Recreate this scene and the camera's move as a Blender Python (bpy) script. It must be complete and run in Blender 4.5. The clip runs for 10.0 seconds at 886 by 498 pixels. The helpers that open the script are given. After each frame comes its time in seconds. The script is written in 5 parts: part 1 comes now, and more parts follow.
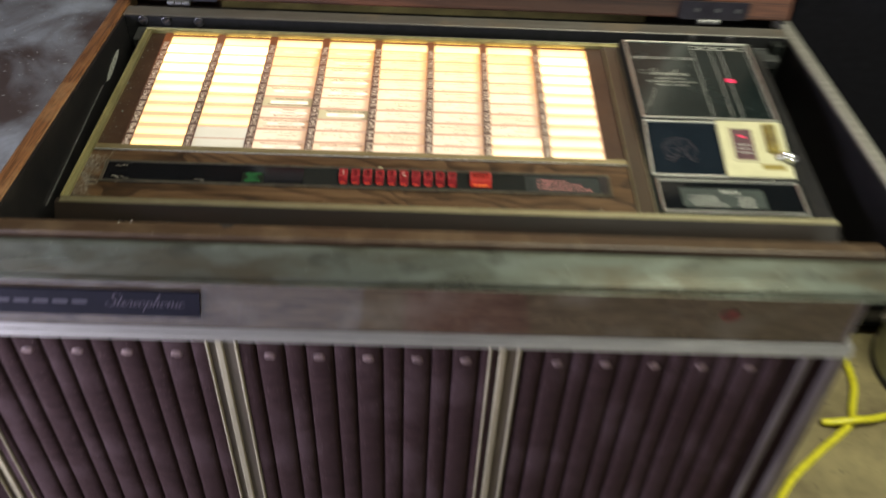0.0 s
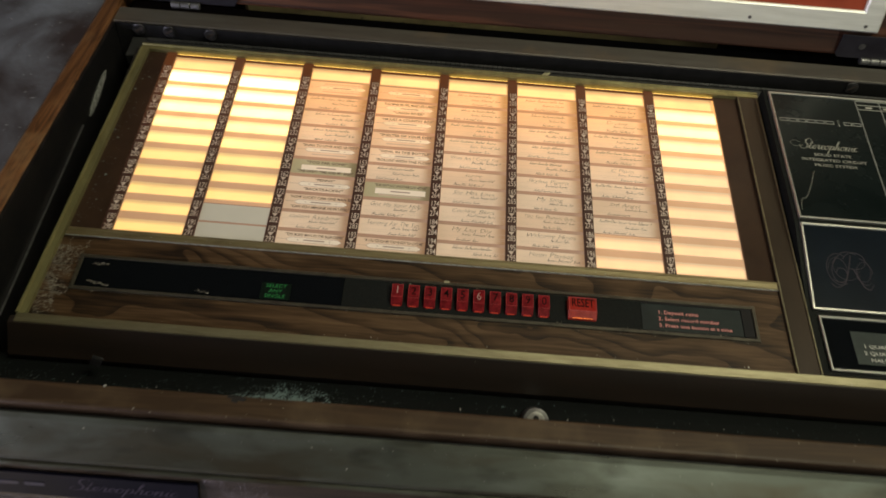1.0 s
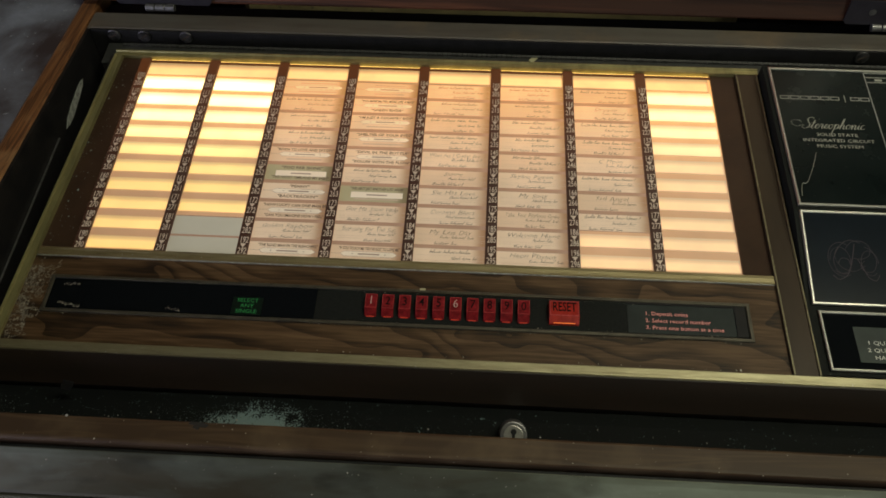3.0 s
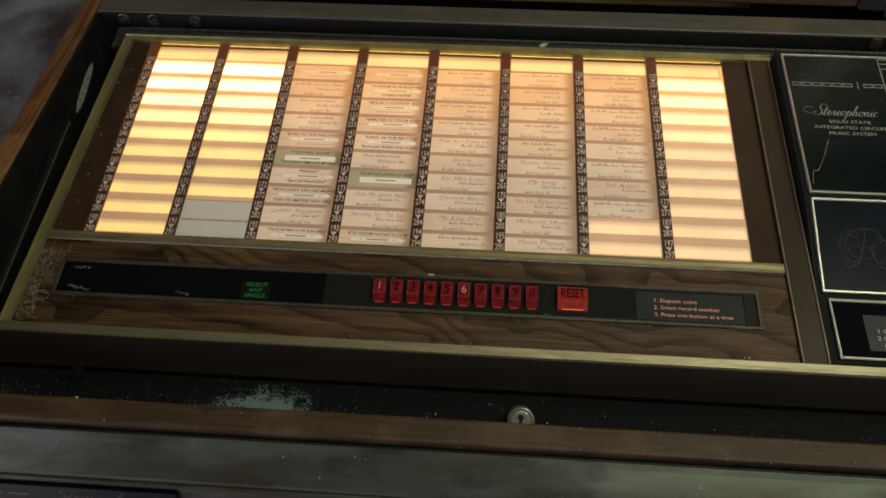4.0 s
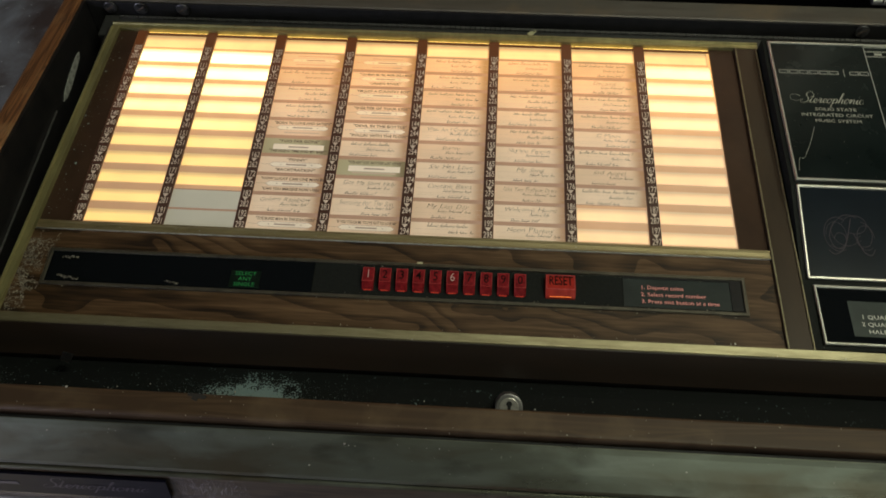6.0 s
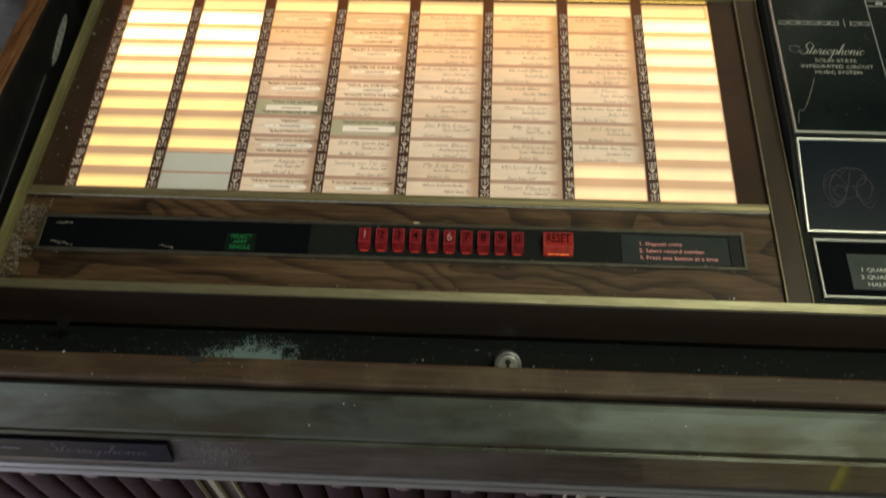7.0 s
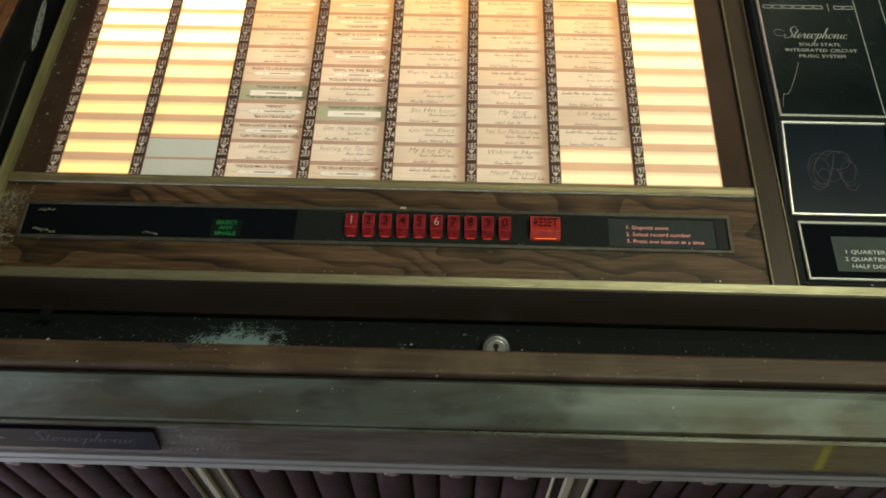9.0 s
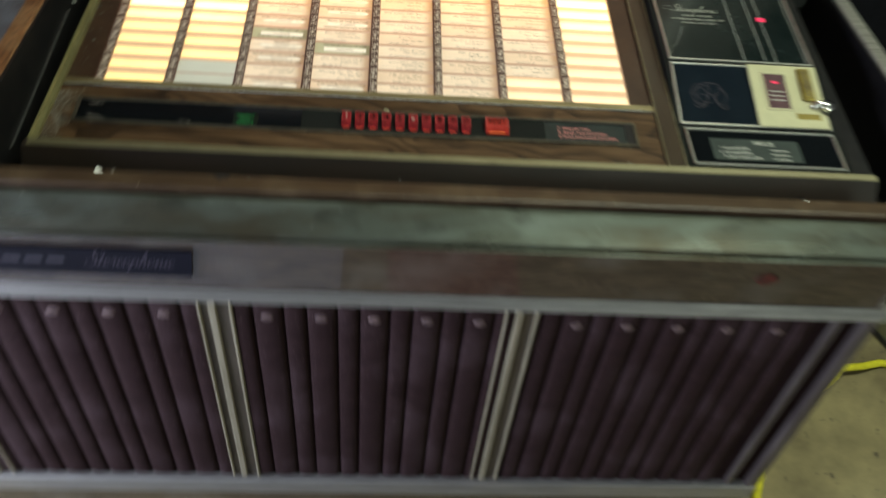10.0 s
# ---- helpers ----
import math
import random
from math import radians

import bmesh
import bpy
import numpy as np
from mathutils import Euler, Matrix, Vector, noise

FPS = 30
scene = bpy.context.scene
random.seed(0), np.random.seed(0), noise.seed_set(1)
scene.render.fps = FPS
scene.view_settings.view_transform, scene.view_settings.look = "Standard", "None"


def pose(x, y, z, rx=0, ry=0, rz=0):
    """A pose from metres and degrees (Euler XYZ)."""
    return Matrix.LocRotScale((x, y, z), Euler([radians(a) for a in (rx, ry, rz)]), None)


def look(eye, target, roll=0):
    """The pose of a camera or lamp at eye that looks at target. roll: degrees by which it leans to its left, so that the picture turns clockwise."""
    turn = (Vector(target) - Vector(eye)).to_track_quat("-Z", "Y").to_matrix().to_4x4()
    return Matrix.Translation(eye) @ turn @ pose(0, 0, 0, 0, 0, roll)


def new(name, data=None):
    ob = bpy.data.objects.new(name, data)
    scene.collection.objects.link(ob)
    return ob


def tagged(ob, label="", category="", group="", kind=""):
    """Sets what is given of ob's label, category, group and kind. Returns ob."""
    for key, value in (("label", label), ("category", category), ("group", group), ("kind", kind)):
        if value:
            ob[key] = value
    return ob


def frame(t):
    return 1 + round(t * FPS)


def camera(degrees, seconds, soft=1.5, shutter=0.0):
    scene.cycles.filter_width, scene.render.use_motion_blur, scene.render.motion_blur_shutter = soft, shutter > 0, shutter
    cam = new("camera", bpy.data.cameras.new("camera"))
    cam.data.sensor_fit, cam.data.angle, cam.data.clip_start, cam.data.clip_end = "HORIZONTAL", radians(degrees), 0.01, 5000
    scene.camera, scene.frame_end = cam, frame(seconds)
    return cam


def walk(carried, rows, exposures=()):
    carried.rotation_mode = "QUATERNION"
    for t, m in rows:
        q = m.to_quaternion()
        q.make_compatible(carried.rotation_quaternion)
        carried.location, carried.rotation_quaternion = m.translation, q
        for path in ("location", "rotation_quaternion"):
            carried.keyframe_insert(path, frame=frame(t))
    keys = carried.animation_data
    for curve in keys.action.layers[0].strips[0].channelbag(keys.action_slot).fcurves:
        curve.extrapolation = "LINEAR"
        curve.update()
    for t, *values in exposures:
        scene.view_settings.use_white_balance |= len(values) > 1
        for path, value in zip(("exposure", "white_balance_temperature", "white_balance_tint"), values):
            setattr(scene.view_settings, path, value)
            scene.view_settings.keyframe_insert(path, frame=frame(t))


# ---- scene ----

# Camera and its walk: seconds, eye, Euler angles
cam = camera(57.0, 10.0, soft=1.6, shutter=1.0)
ROWS = [
    (0, 0.4050, -0.9283, 1.4909, 48.330, -2.210, 0.029),
    (0.2, 0.4205, -0.8237, 1.4936, 46.426, -1.644, 2.479),
    (0.3, 0.4330, -0.7850, 1.4870, 46.200, -0.980, 4.450),
    (0.5, 0.4154, -0.6999, 1.4665, 43.718, -0.592, 6.274),
    (0.7, 0.3633, -0.6172, 1.4793, 41.442, -1.170, 5.777),
    (0.9, 0.3322, -0.5695, 1.4722, 42.166, -3.089, 2.568),
    (1, 0.3297, -0.5552, 1.4675, 41.833, -3.522, 2.974),
    (1.2, 0.3450, -0.5260, 1.4690, 40.557, -3.583, 2.725),
    (1.5, 0.3861, -0.5072, 1.4698, 40.171, -2.123, 2.754),
    (2, 0.4039, -0.4982, 1.4689, 40.262, -0.704, 3.064),
    (2.5, 0.3962, -0.5010, 1.4705, 39.972, 0.003, 3.089),
    (4, 0.3967, -0.5034, 1.4693, 38.620, 0.668, 3.988),
    (4.5, 0.3975, -0.4985, 1.4691, 38.273, 0.758, 4.197),
    (5, 0.3981, -0.4984, 1.4699, 38.746, 0.556, 3.974),
    (5.5, 0.3992, -0.5040, 1.4719, 38.427, 0.155, 3.790),
    (7, 0.4018, -0.5055, 1.4643, 35.279, 0.830, 2.673),
    (7.5, 0.4034, -0.5011, 1.4585, 33.957, 0.533, 2.636),
    (8, 0.4024, -0.5013, 1.4593, 34.036, 0.313, 2.437),
    (8.5, 0.4035, -0.5040, 1.4584, 34.397, 0.389, 1.888),
    (9, 0.3987, -0.5087, 1.4599, 34.592, 0.103, 1.721),
    (9.3, 0.3530, -0.5420, 1.4650, 34.922, -0.057, 0.232),
    (9.5, 0.3246, -0.5856, 1.4448, 38.016, -1.316, -1.435),
    (9.7, 0.3300, -0.6750, 1.4440, 40.600, -2.828, -1.600),
    (9.8, 0.3302, -0.7288, 1.4466, 41.360, -3.676, -2.139),
    (10, 0.3437, -0.8416, 1.4533, 43.249, -4.607, -1.514),
]
EXPOSURES = [(0, 1.46, 6550, 19), (0.3, 1.0, 6600, 19), (0.5, 0.9, 6700, 19), (0.7, 0.72, 6800, 19), (1.0, 0.18, 6900, 19), (1.6, 0.06, 6950, 19), (2.0, -0.02, 6950, 18), (2.5, -0.01, 6850, 17),
             (4.5, 0.02, 6700, 16), (5.5, 0.04, 6650, 15), (7.0, 0.38, 6530, 11), (9.0, 0.58, 6450, 9), (9.4, 0.62, 6350, 8), (9.8, 0.82, 6150, 7), (10, 0.92, 6150, 7)]
walk(cam, [(t, pose(*p)) for t, *p in ROWS], EXPOSURES)

# ---------------------------------------------------------------- light
world = bpy.data.worlds.new("world")
scene.world = world
world.use_nodes = True
world.node_tree.nodes["Background"].inputs[0].default_value = (0.5, 0.6, 0.8, 1)
world.node_tree.nodes["Background"].inputs[1].default_value = 0.02


def area_lamp(name, eye, target, sx, sy, power, colour):
    d = bpy.data.lights.new(name, "AREA")
    d.shape, d.size, d.size_y, d.energy, d.color = "RECTANGLE", sx, sy, power, colour
    ob = new(name, d)
    ob.matrix_world = look(eye, target)
    return ob


area_lamp("ceiling_light_glow", (1.25, -0.18, 2.60), (1.25, -0.18, 0), 1.15, 0.24, 20, (0.91, 0.97, 0.71))
area_lamp("window_glow", (-1.18, -0.85, 0.85), (0.2, -0.3, 0.5), 1.0, 1.0, 27, (0.76, 0.79, 1.0))

# ---------------------------------------------------------------- materials


def material(name, colour, rough=0.5, metal=0.0, colour2=None, scale=(40, 40, 40), contrast=(0.35, 0.65), detail=6.0,
             bump=0.0, bump_scale=300.0, speck=None, speck_scale=250.0, speck_cut=(0.62, 0.68), coat=0.0, emit=None, rough2=None,
             blotch=None, blotch_scale=8.0, blotch_cut=(0.5, 0.62), spec=0.5, warp=0.0, coat_rough=0.03):
    m = bpy.data.materials.new(name)
    m.use_nodes = True
    nt = m.node_tree
    n, l = nt.nodes, nt.links
    b = n["Principled BSDF"]
    b.inputs["Roughness"].default_value, b.inputs["Metallic"].default_value = rough, metal
    b.inputs["Base Color"].default_value = (*colour, 1)
    b.inputs["Coat Weight"].default_value, b.inputs["Coat Roughness"].default_value = coat, coat_rough
    b.inputs["Specular IOR Level"].default_value = spec
    geo = n.new("ShaderNodeNewGeometry")

    def noise_at(s, det=6.0, rough_=0.6, bend=0.0):
        mp = n.new("ShaderNodeMapping")
        mp.inputs["Scale"].default_value = s if isinstance(s, tuple) else (s, s, s)
        l.new(geo.outputs["Position"], mp.inputs["Vector"])
        t = n.new("ShaderNodeTexNoise")
        t.inputs["Scale"].default_value, t.inputs["Detail"].default_value, t.inputs["Roughness"].default_value = 1.0, det, rough_
        t.inputs["Distortion"].default_value = bend
        l.new(mp.outputs[0], t.inputs["Vector"])
        return t.outputs["Fac"]

    def ramp(src, lo, hi):
        r = n.new("ShaderNodeMapRange")
        r.inputs["From Min"].default_value, r.inputs["From Max"].default_value = lo, hi
        l.new(src, r.inputs["Value"])
        return r.outputs[0]

    def mix(fac, a, c):
        x = n.new("ShaderNodeMix")
        x.data_type = "RGBA"
        l.new(fac, x.inputs["Factor"])
        for sock, v in ((x.inputs["A"], a), (x.inputs["B"], c)):
            if isinstance(v, tuple):
                sock.default_value = (*v, 1)
            else:
                l.new(v, sock)
        return x.outputs["Result"]

    col = colour
    if colour2:
        f = ramp(noise_at(scale, detail, bend=warp), *contrast)
        col = mix(f, colour, colour2)
        if rough2 is not None:
            r = n.new("ShaderNodeMapRange")
            r.inputs["To Min"].default_value, r.inputs["To Max"].default_value = rough, rough2
            l.new(f, r.inputs["Value"])
            l.new(r.outputs[0], b.inputs["Roughness"])
    if blotch:
        col = mix(ramp(noise_at(blotch_scale, 5.0, 0.65), *blotch_cut), col, blotch)
    if speck:
        col = mix(ramp(noise_at(speck_scale, 2.0), *speck_cut), col, speck)
    if not isinstance(col, tuple):
        l.new(col, b.inputs["Base Color"])
    if bump:
        bp = n.new("ShaderNodeBump")
        bp.inputs["Strength"].default_value, bp.inputs["Distance"].default_value = bump, 0.001
        l.new(noise_at(bump_scale, 3.0), bp.inputs["Height"])
        l.new(bp.outputs[0], b.inputs["Normal"])
    if emit:
        b.inputs["Emission Color"].default_value = (*emit[:3], 1)
        b.inputs["Emission Strength"].default_value = emit[3]
    return m


def wood(name, dark, light, stretch=(3.0, 60.0, 60.0), rough=0.4, wave=7.0, coat=0.2, bump=0.15, worn=None, coat_rough=0.25, edge=0.4, swirl=1.1, mid=None, fine_gain=0.9, pores=9, spec=0.5):
    """Straight-flamed veneer with its grain along the axis that is stretched least."""
    m = bpy.data.materials.new(name)
    m.use_nodes = True
    nt = m.node_tree
    n, l = nt.nodes, nt.links
    b = n["Principled BSDF"]
    b.inputs["Roughness"].default_value, b.inputs["Coat Weight"].default_value = rough, coat
    b.inputs["Coat Roughness"].default_value, b.inputs["Specular IOR Level"].default_value = coat_rough, spec
    geo = n.new("ShaderNodeNewGeometry")
    mp = n.new("ShaderNodeMapping")
    mp.inputs["Scale"].default_value = stretch
    l.new(geo.outputs["Position"], mp.inputs["Vector"])
    t = n.new("ShaderNodeTexNoise")
    t.inputs["Scale"].default_value, t.inputs["Detail"].default_value, t.inputs["Distortion"].default_value = 1.0, 2.0, swirl
    l.new(mp.outputs[0], t.inputs["Vector"])
    k = n.new("ShaderNodeMath")
    k.operation, k.inputs[1].default_value = "MULTIPLY", wave
    l.new(t.outputs["Fac"], k.inputs[0])
    fr = n.new("ShaderNodeMath")
    fr.operation = "PINGPONG"
    fr.inputs[1].default_value = 0.5
    l.new(k.outputs[0], fr.inputs[0])
    fine = n.new("ShaderNodeTexNoise")
    mp2 = n.new("ShaderNodeMapping")
    mp2.inputs["Scale"].default_value = tuple(s * (4 if s == min(stretch) else pores) for s in stretch)
    l.new(geo.outputs["Position"], mp2.inputs["Vector"])
    l.new(mp2.outputs[0], fine.inputs["Vector"])
    fine.inputs["Scale"].default_value, fine.inputs["Detail"].default_value = 1.0, 4.0
    add = n.new("ShaderNodeMath")
    add.operation = "MULTIPLY_ADD"
    add.inputs[1].default_value = fine_gain
    l.new(fine.outputs["Fac"], add.inputs[0])
    l.new(fr.outputs[0], add.inputs[2])
    cr = n.new("ShaderNodeValToRGB")
    cr.color_ramp.elements[0].position, cr.color_ramp.elements[0].color = edge, (*dark, 1)
    cr.color_ramp.elements[1].position, cr.color_ramp.elements[1].color = 0.95, (*light, 1)
    if mid:
        e = cr.color_ramp.elements.new(mid[0])
        e.color = (*mid[1], 1)
    l.new(add.outputs[0], cr.inputs[0])
    out = cr.outputs[0]
    if worn:
        w = n.new("ShaderNodeTexNoise")
        w.inputs["Scale"].default_value, w.inputs["Detail"].default_value = 18.0, 7.0
        l.new(geo.outputs["Position"], w.inputs["Vector"])
        r = n.new("ShaderNodeMapRange")
        r.inputs["From Min"].default_value, r.inputs["From Max"].default_value = 0.5, 0.75
        l.new(w.outputs["Fac"], r.inputs["Value"])
        x = n.new("ShaderNodeMix")
        x.data_type = "RGBA"
        x.inputs["B"].default_value = (*worn, 1)
        l.new(r.outputs[0], x.inputs["Factor"])
        l.new(out, x.inputs["A"])
        out = x.outputs["Result"]
    l.new(out, b.inputs["Base Color"])
    bp = n.new("ShaderNodeBump")
    bp.inputs["Strength"].default_value, bp.inputs["Distance"].default_value = bump, 0.0006
    l.new(fine.outputs["Fac"], bp.inputs["Height"])
    l.new(bp.outputs[0], b.inputs["Normal"])
    return m


def veneer():
    """Walnut veneer in wandering flames: each ring darkens slowly and breaks off sharply, over short dark pores."""
    m = material("walnut_veneer", (0.06, 0.04, 0.018), 0.5, 0, spec=0.25)
    nt = m.node_tree
    n, l = nt.nodes, nt.links
    b = n["Principled BSDF"]
    geo = n.new("ShaderNodeNewGeometry")

    def noise_at(scale, detail, warp=0.0):
        mp = n.new("ShaderNodeMapping")
        mp.inputs["Scale"].default_value = scale
        mp.inputs["Rotation"].default_value = (0, 0, 0.14)
        l.new(geo.outputs["Position"], mp.inputs["Vector"])
        t = n.new("ShaderNodeTexNoise")
        t.inputs["Scale"].default_value, t.inputs["Detail"].default_value, t.inputs["Distortion"].default_value = 1.0, detail, warp
        l.new(mp.outputs[0], t.inputs["Vector"])
        return t.outputs["Fac"]

    def calc(kind, a, c, d=None):
        k = n.new("ShaderNodeMath")
        k.operation = kind
        for sock, v in zip(k.inputs, (a, c, d)):
            if isinstance(v, (int, float)):
                sock.default_value = v
            elif v is not None:
                l.new(v, sock)
        return k.outputs[0]

    sep = n.new("ShaderNodeSeparateXYZ")
    l.new(geo.outputs["Position"], sep.inputs[0])
    rings = calc("MULTIPLY_ADD", noise_at((4.0, 8.0, 8.0), 3.0, 0.4), 8.0, calc("MULTIPLY_ADD", sep.outputs["Y"], 40.0, calc("MULTIPLY", sep.outputs["X"], 9.0)))
    soft = n.new("ShaderNodeMapRange")
    soft.interpolation_type = "SMOOTHSTEP"
    soft.inputs["From Max"].default_value = 0.55
    l.new(calc("FRACT", rings, 0.0), soft.inputs["Value"])
    pores = noise_at((28.0, 420.0, 420.0), 3.0)
    broad = noise_at((7.0, 110.0, 110.0), 5.0, 0.5)
    tone = calc("MULTIPLY_ADD", pores, 0.40, calc("MULTIPLY_ADD", broad, 0.54, calc("MULTIPLY_ADD", soft.outputs[0], 0.20, -0.105)))
    cr = n.new("ShaderNodeValToRGB")
    e = cr.color_ramp.elements
    e[0].position, e[0].color = 0.32, (0.012, 0.006, 0.0025, 1)
    e[1].position, e[1].color = 0.74, (0.112, 0.066, 0.033, 1)
    mid = e.new(0.50)
    mid.color = (0.049, 0.026, 0.011, 1)
    l.new(tone, cr.inputs[0])
    l.new(cr.outputs[0], b.inputs["Base Color"])
    bp = n.new("ShaderNodeBump")
    bp.inputs["Strength"].default_value, bp.inputs["Distance"].default_value = 0.2, 0.0005
    l.new(pores, bp.inputs["Height"])
    l.new(bp.outputs[0], b.inputs["Normal"])
    return m


def stained_metal():
    """Dull anodised moulding: long drifts of pale bloom, brown stains, darker rub marks and fine specks."""
    m = material("dusty_moulding", (0.10, 0.10, 0.07), 0.34, 0.78, speck=(0.40, 0.41, 0.36), speck_scale=300.0, speck_cut=(0.76, 0.79), bump=0.06)
    nt = m.node_tree
    n, l = nt.nodes, nt.links
    b = n["Principled BSDF"]
    geo = n.new("ShaderNodeNewGeometry")
    colour = None
    rough = None
    for scale, detail, lo, hi, most, tone in (((4.0, 18.0, 18.0), 6.0, 0.34, 0.66, 0.85, (0.140, 0.156, 0.124)), ((7.0, 26.0, 26.0), 9.0, 0.46, 0.68, 0.8, (0.094, 0.076, 0.046)),
                                              ((12.0, 34.0, 34.0), 9.0, 0.48, 0.74, 0.8, (0.205, 0.232, 0.192)), ((20.0, 44.0, 44.0), 9.0, 0.54, 0.76, 0.7, (0.050, 0.049, 0.037))):
        mp = n.new("ShaderNodeMapping")
        mp.inputs["Scale"].default_value, mp.inputs["Location"].default_value = scale, (scale[0] * 1.7, 0, 0)
        l.new(geo.outputs["Position"], mp.inputs["Vector"])
        t = n.new("ShaderNodeTexNoise")
        t.inputs["Scale"].default_value, t.inputs["Detail"].default_value, t.inputs["Distortion"].default_value = 1.0, detail, 0.4
        l.new(mp.outputs[0], t.inputs["Vector"])
        r = n.new("ShaderNodeMapRange")
        r.inputs["From Min"].default_value, r.inputs["From Max"].default_value, r.inputs["To Max"].default_value = lo, hi, most
        l.new(t.outputs["Fac"], r.inputs["Value"])
        x = n.new("ShaderNodeMix")
        x.data_type = "RGBA"
        x.inputs["A"].default_value, x.inputs["B"].default_value = (0.098, 0.098, 0.070, 1), (*tone, 1)
        l.new(r.outputs[0], x.inputs["Factor"])
        if colour:
            l.new(colour, x.inputs["A"])
        else:
            rough = r.outputs[0]
        colour = x.outputs["Result"]
    l.new(colour, b.inputs["Base Color"])
    k = n.new("ShaderNodeMapRange")
    k.inputs["To Min"].default_value, k.inputs["To Max"].default_value = 0.23, 0.38
    l.new(rough, k.inputs["Value"])
    l.new(k.outputs[0], b.inputs["Roughness"])
    return m


def backlit(name, hot, low, near, far, y_half=0.10, base=(0.7, 0.6, 0.5), rough=0.5, rim=None, fade=None):
    """Translucent sheet: light of a tube behind its upper edge is put into its own emission, which falls off down the
    panel.
    """
    m = bpy.data.materials.new(name)
    m.use_nodes = True
    nt = m.node_tree
    n, l = nt.nodes, nt.links
    b = n["Principled BSDF"]
    b.inputs["Base Color"].default_value, b.inputs["Roughness"].default_value = (*base, 1), rough
    geo = n.new("ShaderNodeNewGeometry")
    sep = n.new("ShaderNodeSeparateXYZ")
    l.new(geo.outputs["Position"], sep.inputs[0])
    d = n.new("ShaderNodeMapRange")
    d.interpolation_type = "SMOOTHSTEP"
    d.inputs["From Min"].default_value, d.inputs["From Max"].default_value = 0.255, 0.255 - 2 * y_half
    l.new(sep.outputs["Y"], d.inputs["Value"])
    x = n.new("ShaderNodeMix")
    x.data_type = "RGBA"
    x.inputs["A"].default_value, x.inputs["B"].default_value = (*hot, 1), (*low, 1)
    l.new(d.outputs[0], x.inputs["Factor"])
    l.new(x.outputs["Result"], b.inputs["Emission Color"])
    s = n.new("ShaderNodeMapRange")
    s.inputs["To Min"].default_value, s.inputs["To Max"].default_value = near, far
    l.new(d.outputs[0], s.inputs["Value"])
    t = n.new("ShaderNodeTexNoise")
    t.inputs["Scale"].default_value, t.inputs["Detail"].default_value = 28.0, 4.0
    l.new(geo.outputs["Position"], t.inputs["Vector"])
    v = n.new("ShaderNodeMapRange")
    v.inputs["To Min"].default_value, v.inputs["To Max"].default_value = 0.64, 1.36
    l.new(t.outputs["Fac"], v.inputs["Value"])
    p = n.new("ShaderNodeMath")
    p.operation = "MULTIPLY"
    l.new(s.outputs[0], p.inputs[0])
    l.new(v.outputs[0], p.inputs[1])
    if fade:  # browner, with less emission, towards the right end
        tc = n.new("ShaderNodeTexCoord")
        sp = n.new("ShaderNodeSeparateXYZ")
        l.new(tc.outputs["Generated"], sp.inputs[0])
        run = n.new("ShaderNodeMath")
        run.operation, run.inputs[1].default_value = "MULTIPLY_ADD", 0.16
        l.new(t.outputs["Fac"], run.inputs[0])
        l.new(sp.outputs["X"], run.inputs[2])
        end_fade = n.new("ShaderNodeMapRange")
        end_fade.interpolation_type = "SMOOTHSTEP"
        end_fade.inputs["From Min"].default_value, end_fade.inputs["From Max"].default_value = 0.80, 0.99
        l.new(run.outputs[0], end_fade.inputs["Value"])
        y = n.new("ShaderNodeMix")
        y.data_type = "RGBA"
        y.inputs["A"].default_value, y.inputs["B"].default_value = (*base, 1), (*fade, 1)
        l.new(end_fade.outputs[0], y.inputs["Factor"])
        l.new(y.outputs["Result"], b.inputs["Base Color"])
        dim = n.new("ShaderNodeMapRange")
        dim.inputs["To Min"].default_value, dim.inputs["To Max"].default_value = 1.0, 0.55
        l.new(end_fade.outputs[0], dim.inputs["Value"])
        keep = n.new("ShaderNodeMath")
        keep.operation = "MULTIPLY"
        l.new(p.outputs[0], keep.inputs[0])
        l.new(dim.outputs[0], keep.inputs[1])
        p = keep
    if rim:  # shade of the holding lips put into the emission: weaker towards the window's edges
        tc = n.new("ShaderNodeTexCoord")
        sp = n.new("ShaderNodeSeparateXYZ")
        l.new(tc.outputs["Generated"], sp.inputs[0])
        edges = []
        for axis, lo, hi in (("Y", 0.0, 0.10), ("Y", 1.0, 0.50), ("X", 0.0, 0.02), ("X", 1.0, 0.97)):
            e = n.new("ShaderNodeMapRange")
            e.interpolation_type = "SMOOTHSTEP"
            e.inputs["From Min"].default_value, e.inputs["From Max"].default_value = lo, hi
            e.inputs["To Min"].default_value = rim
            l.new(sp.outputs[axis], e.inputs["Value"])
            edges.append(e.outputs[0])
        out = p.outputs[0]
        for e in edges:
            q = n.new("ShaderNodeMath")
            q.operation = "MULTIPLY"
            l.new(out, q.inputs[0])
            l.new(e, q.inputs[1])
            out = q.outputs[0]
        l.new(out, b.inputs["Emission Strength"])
    else:
        l.new(p.outputs[0], b.inputs["Emission Strength"])
    return m


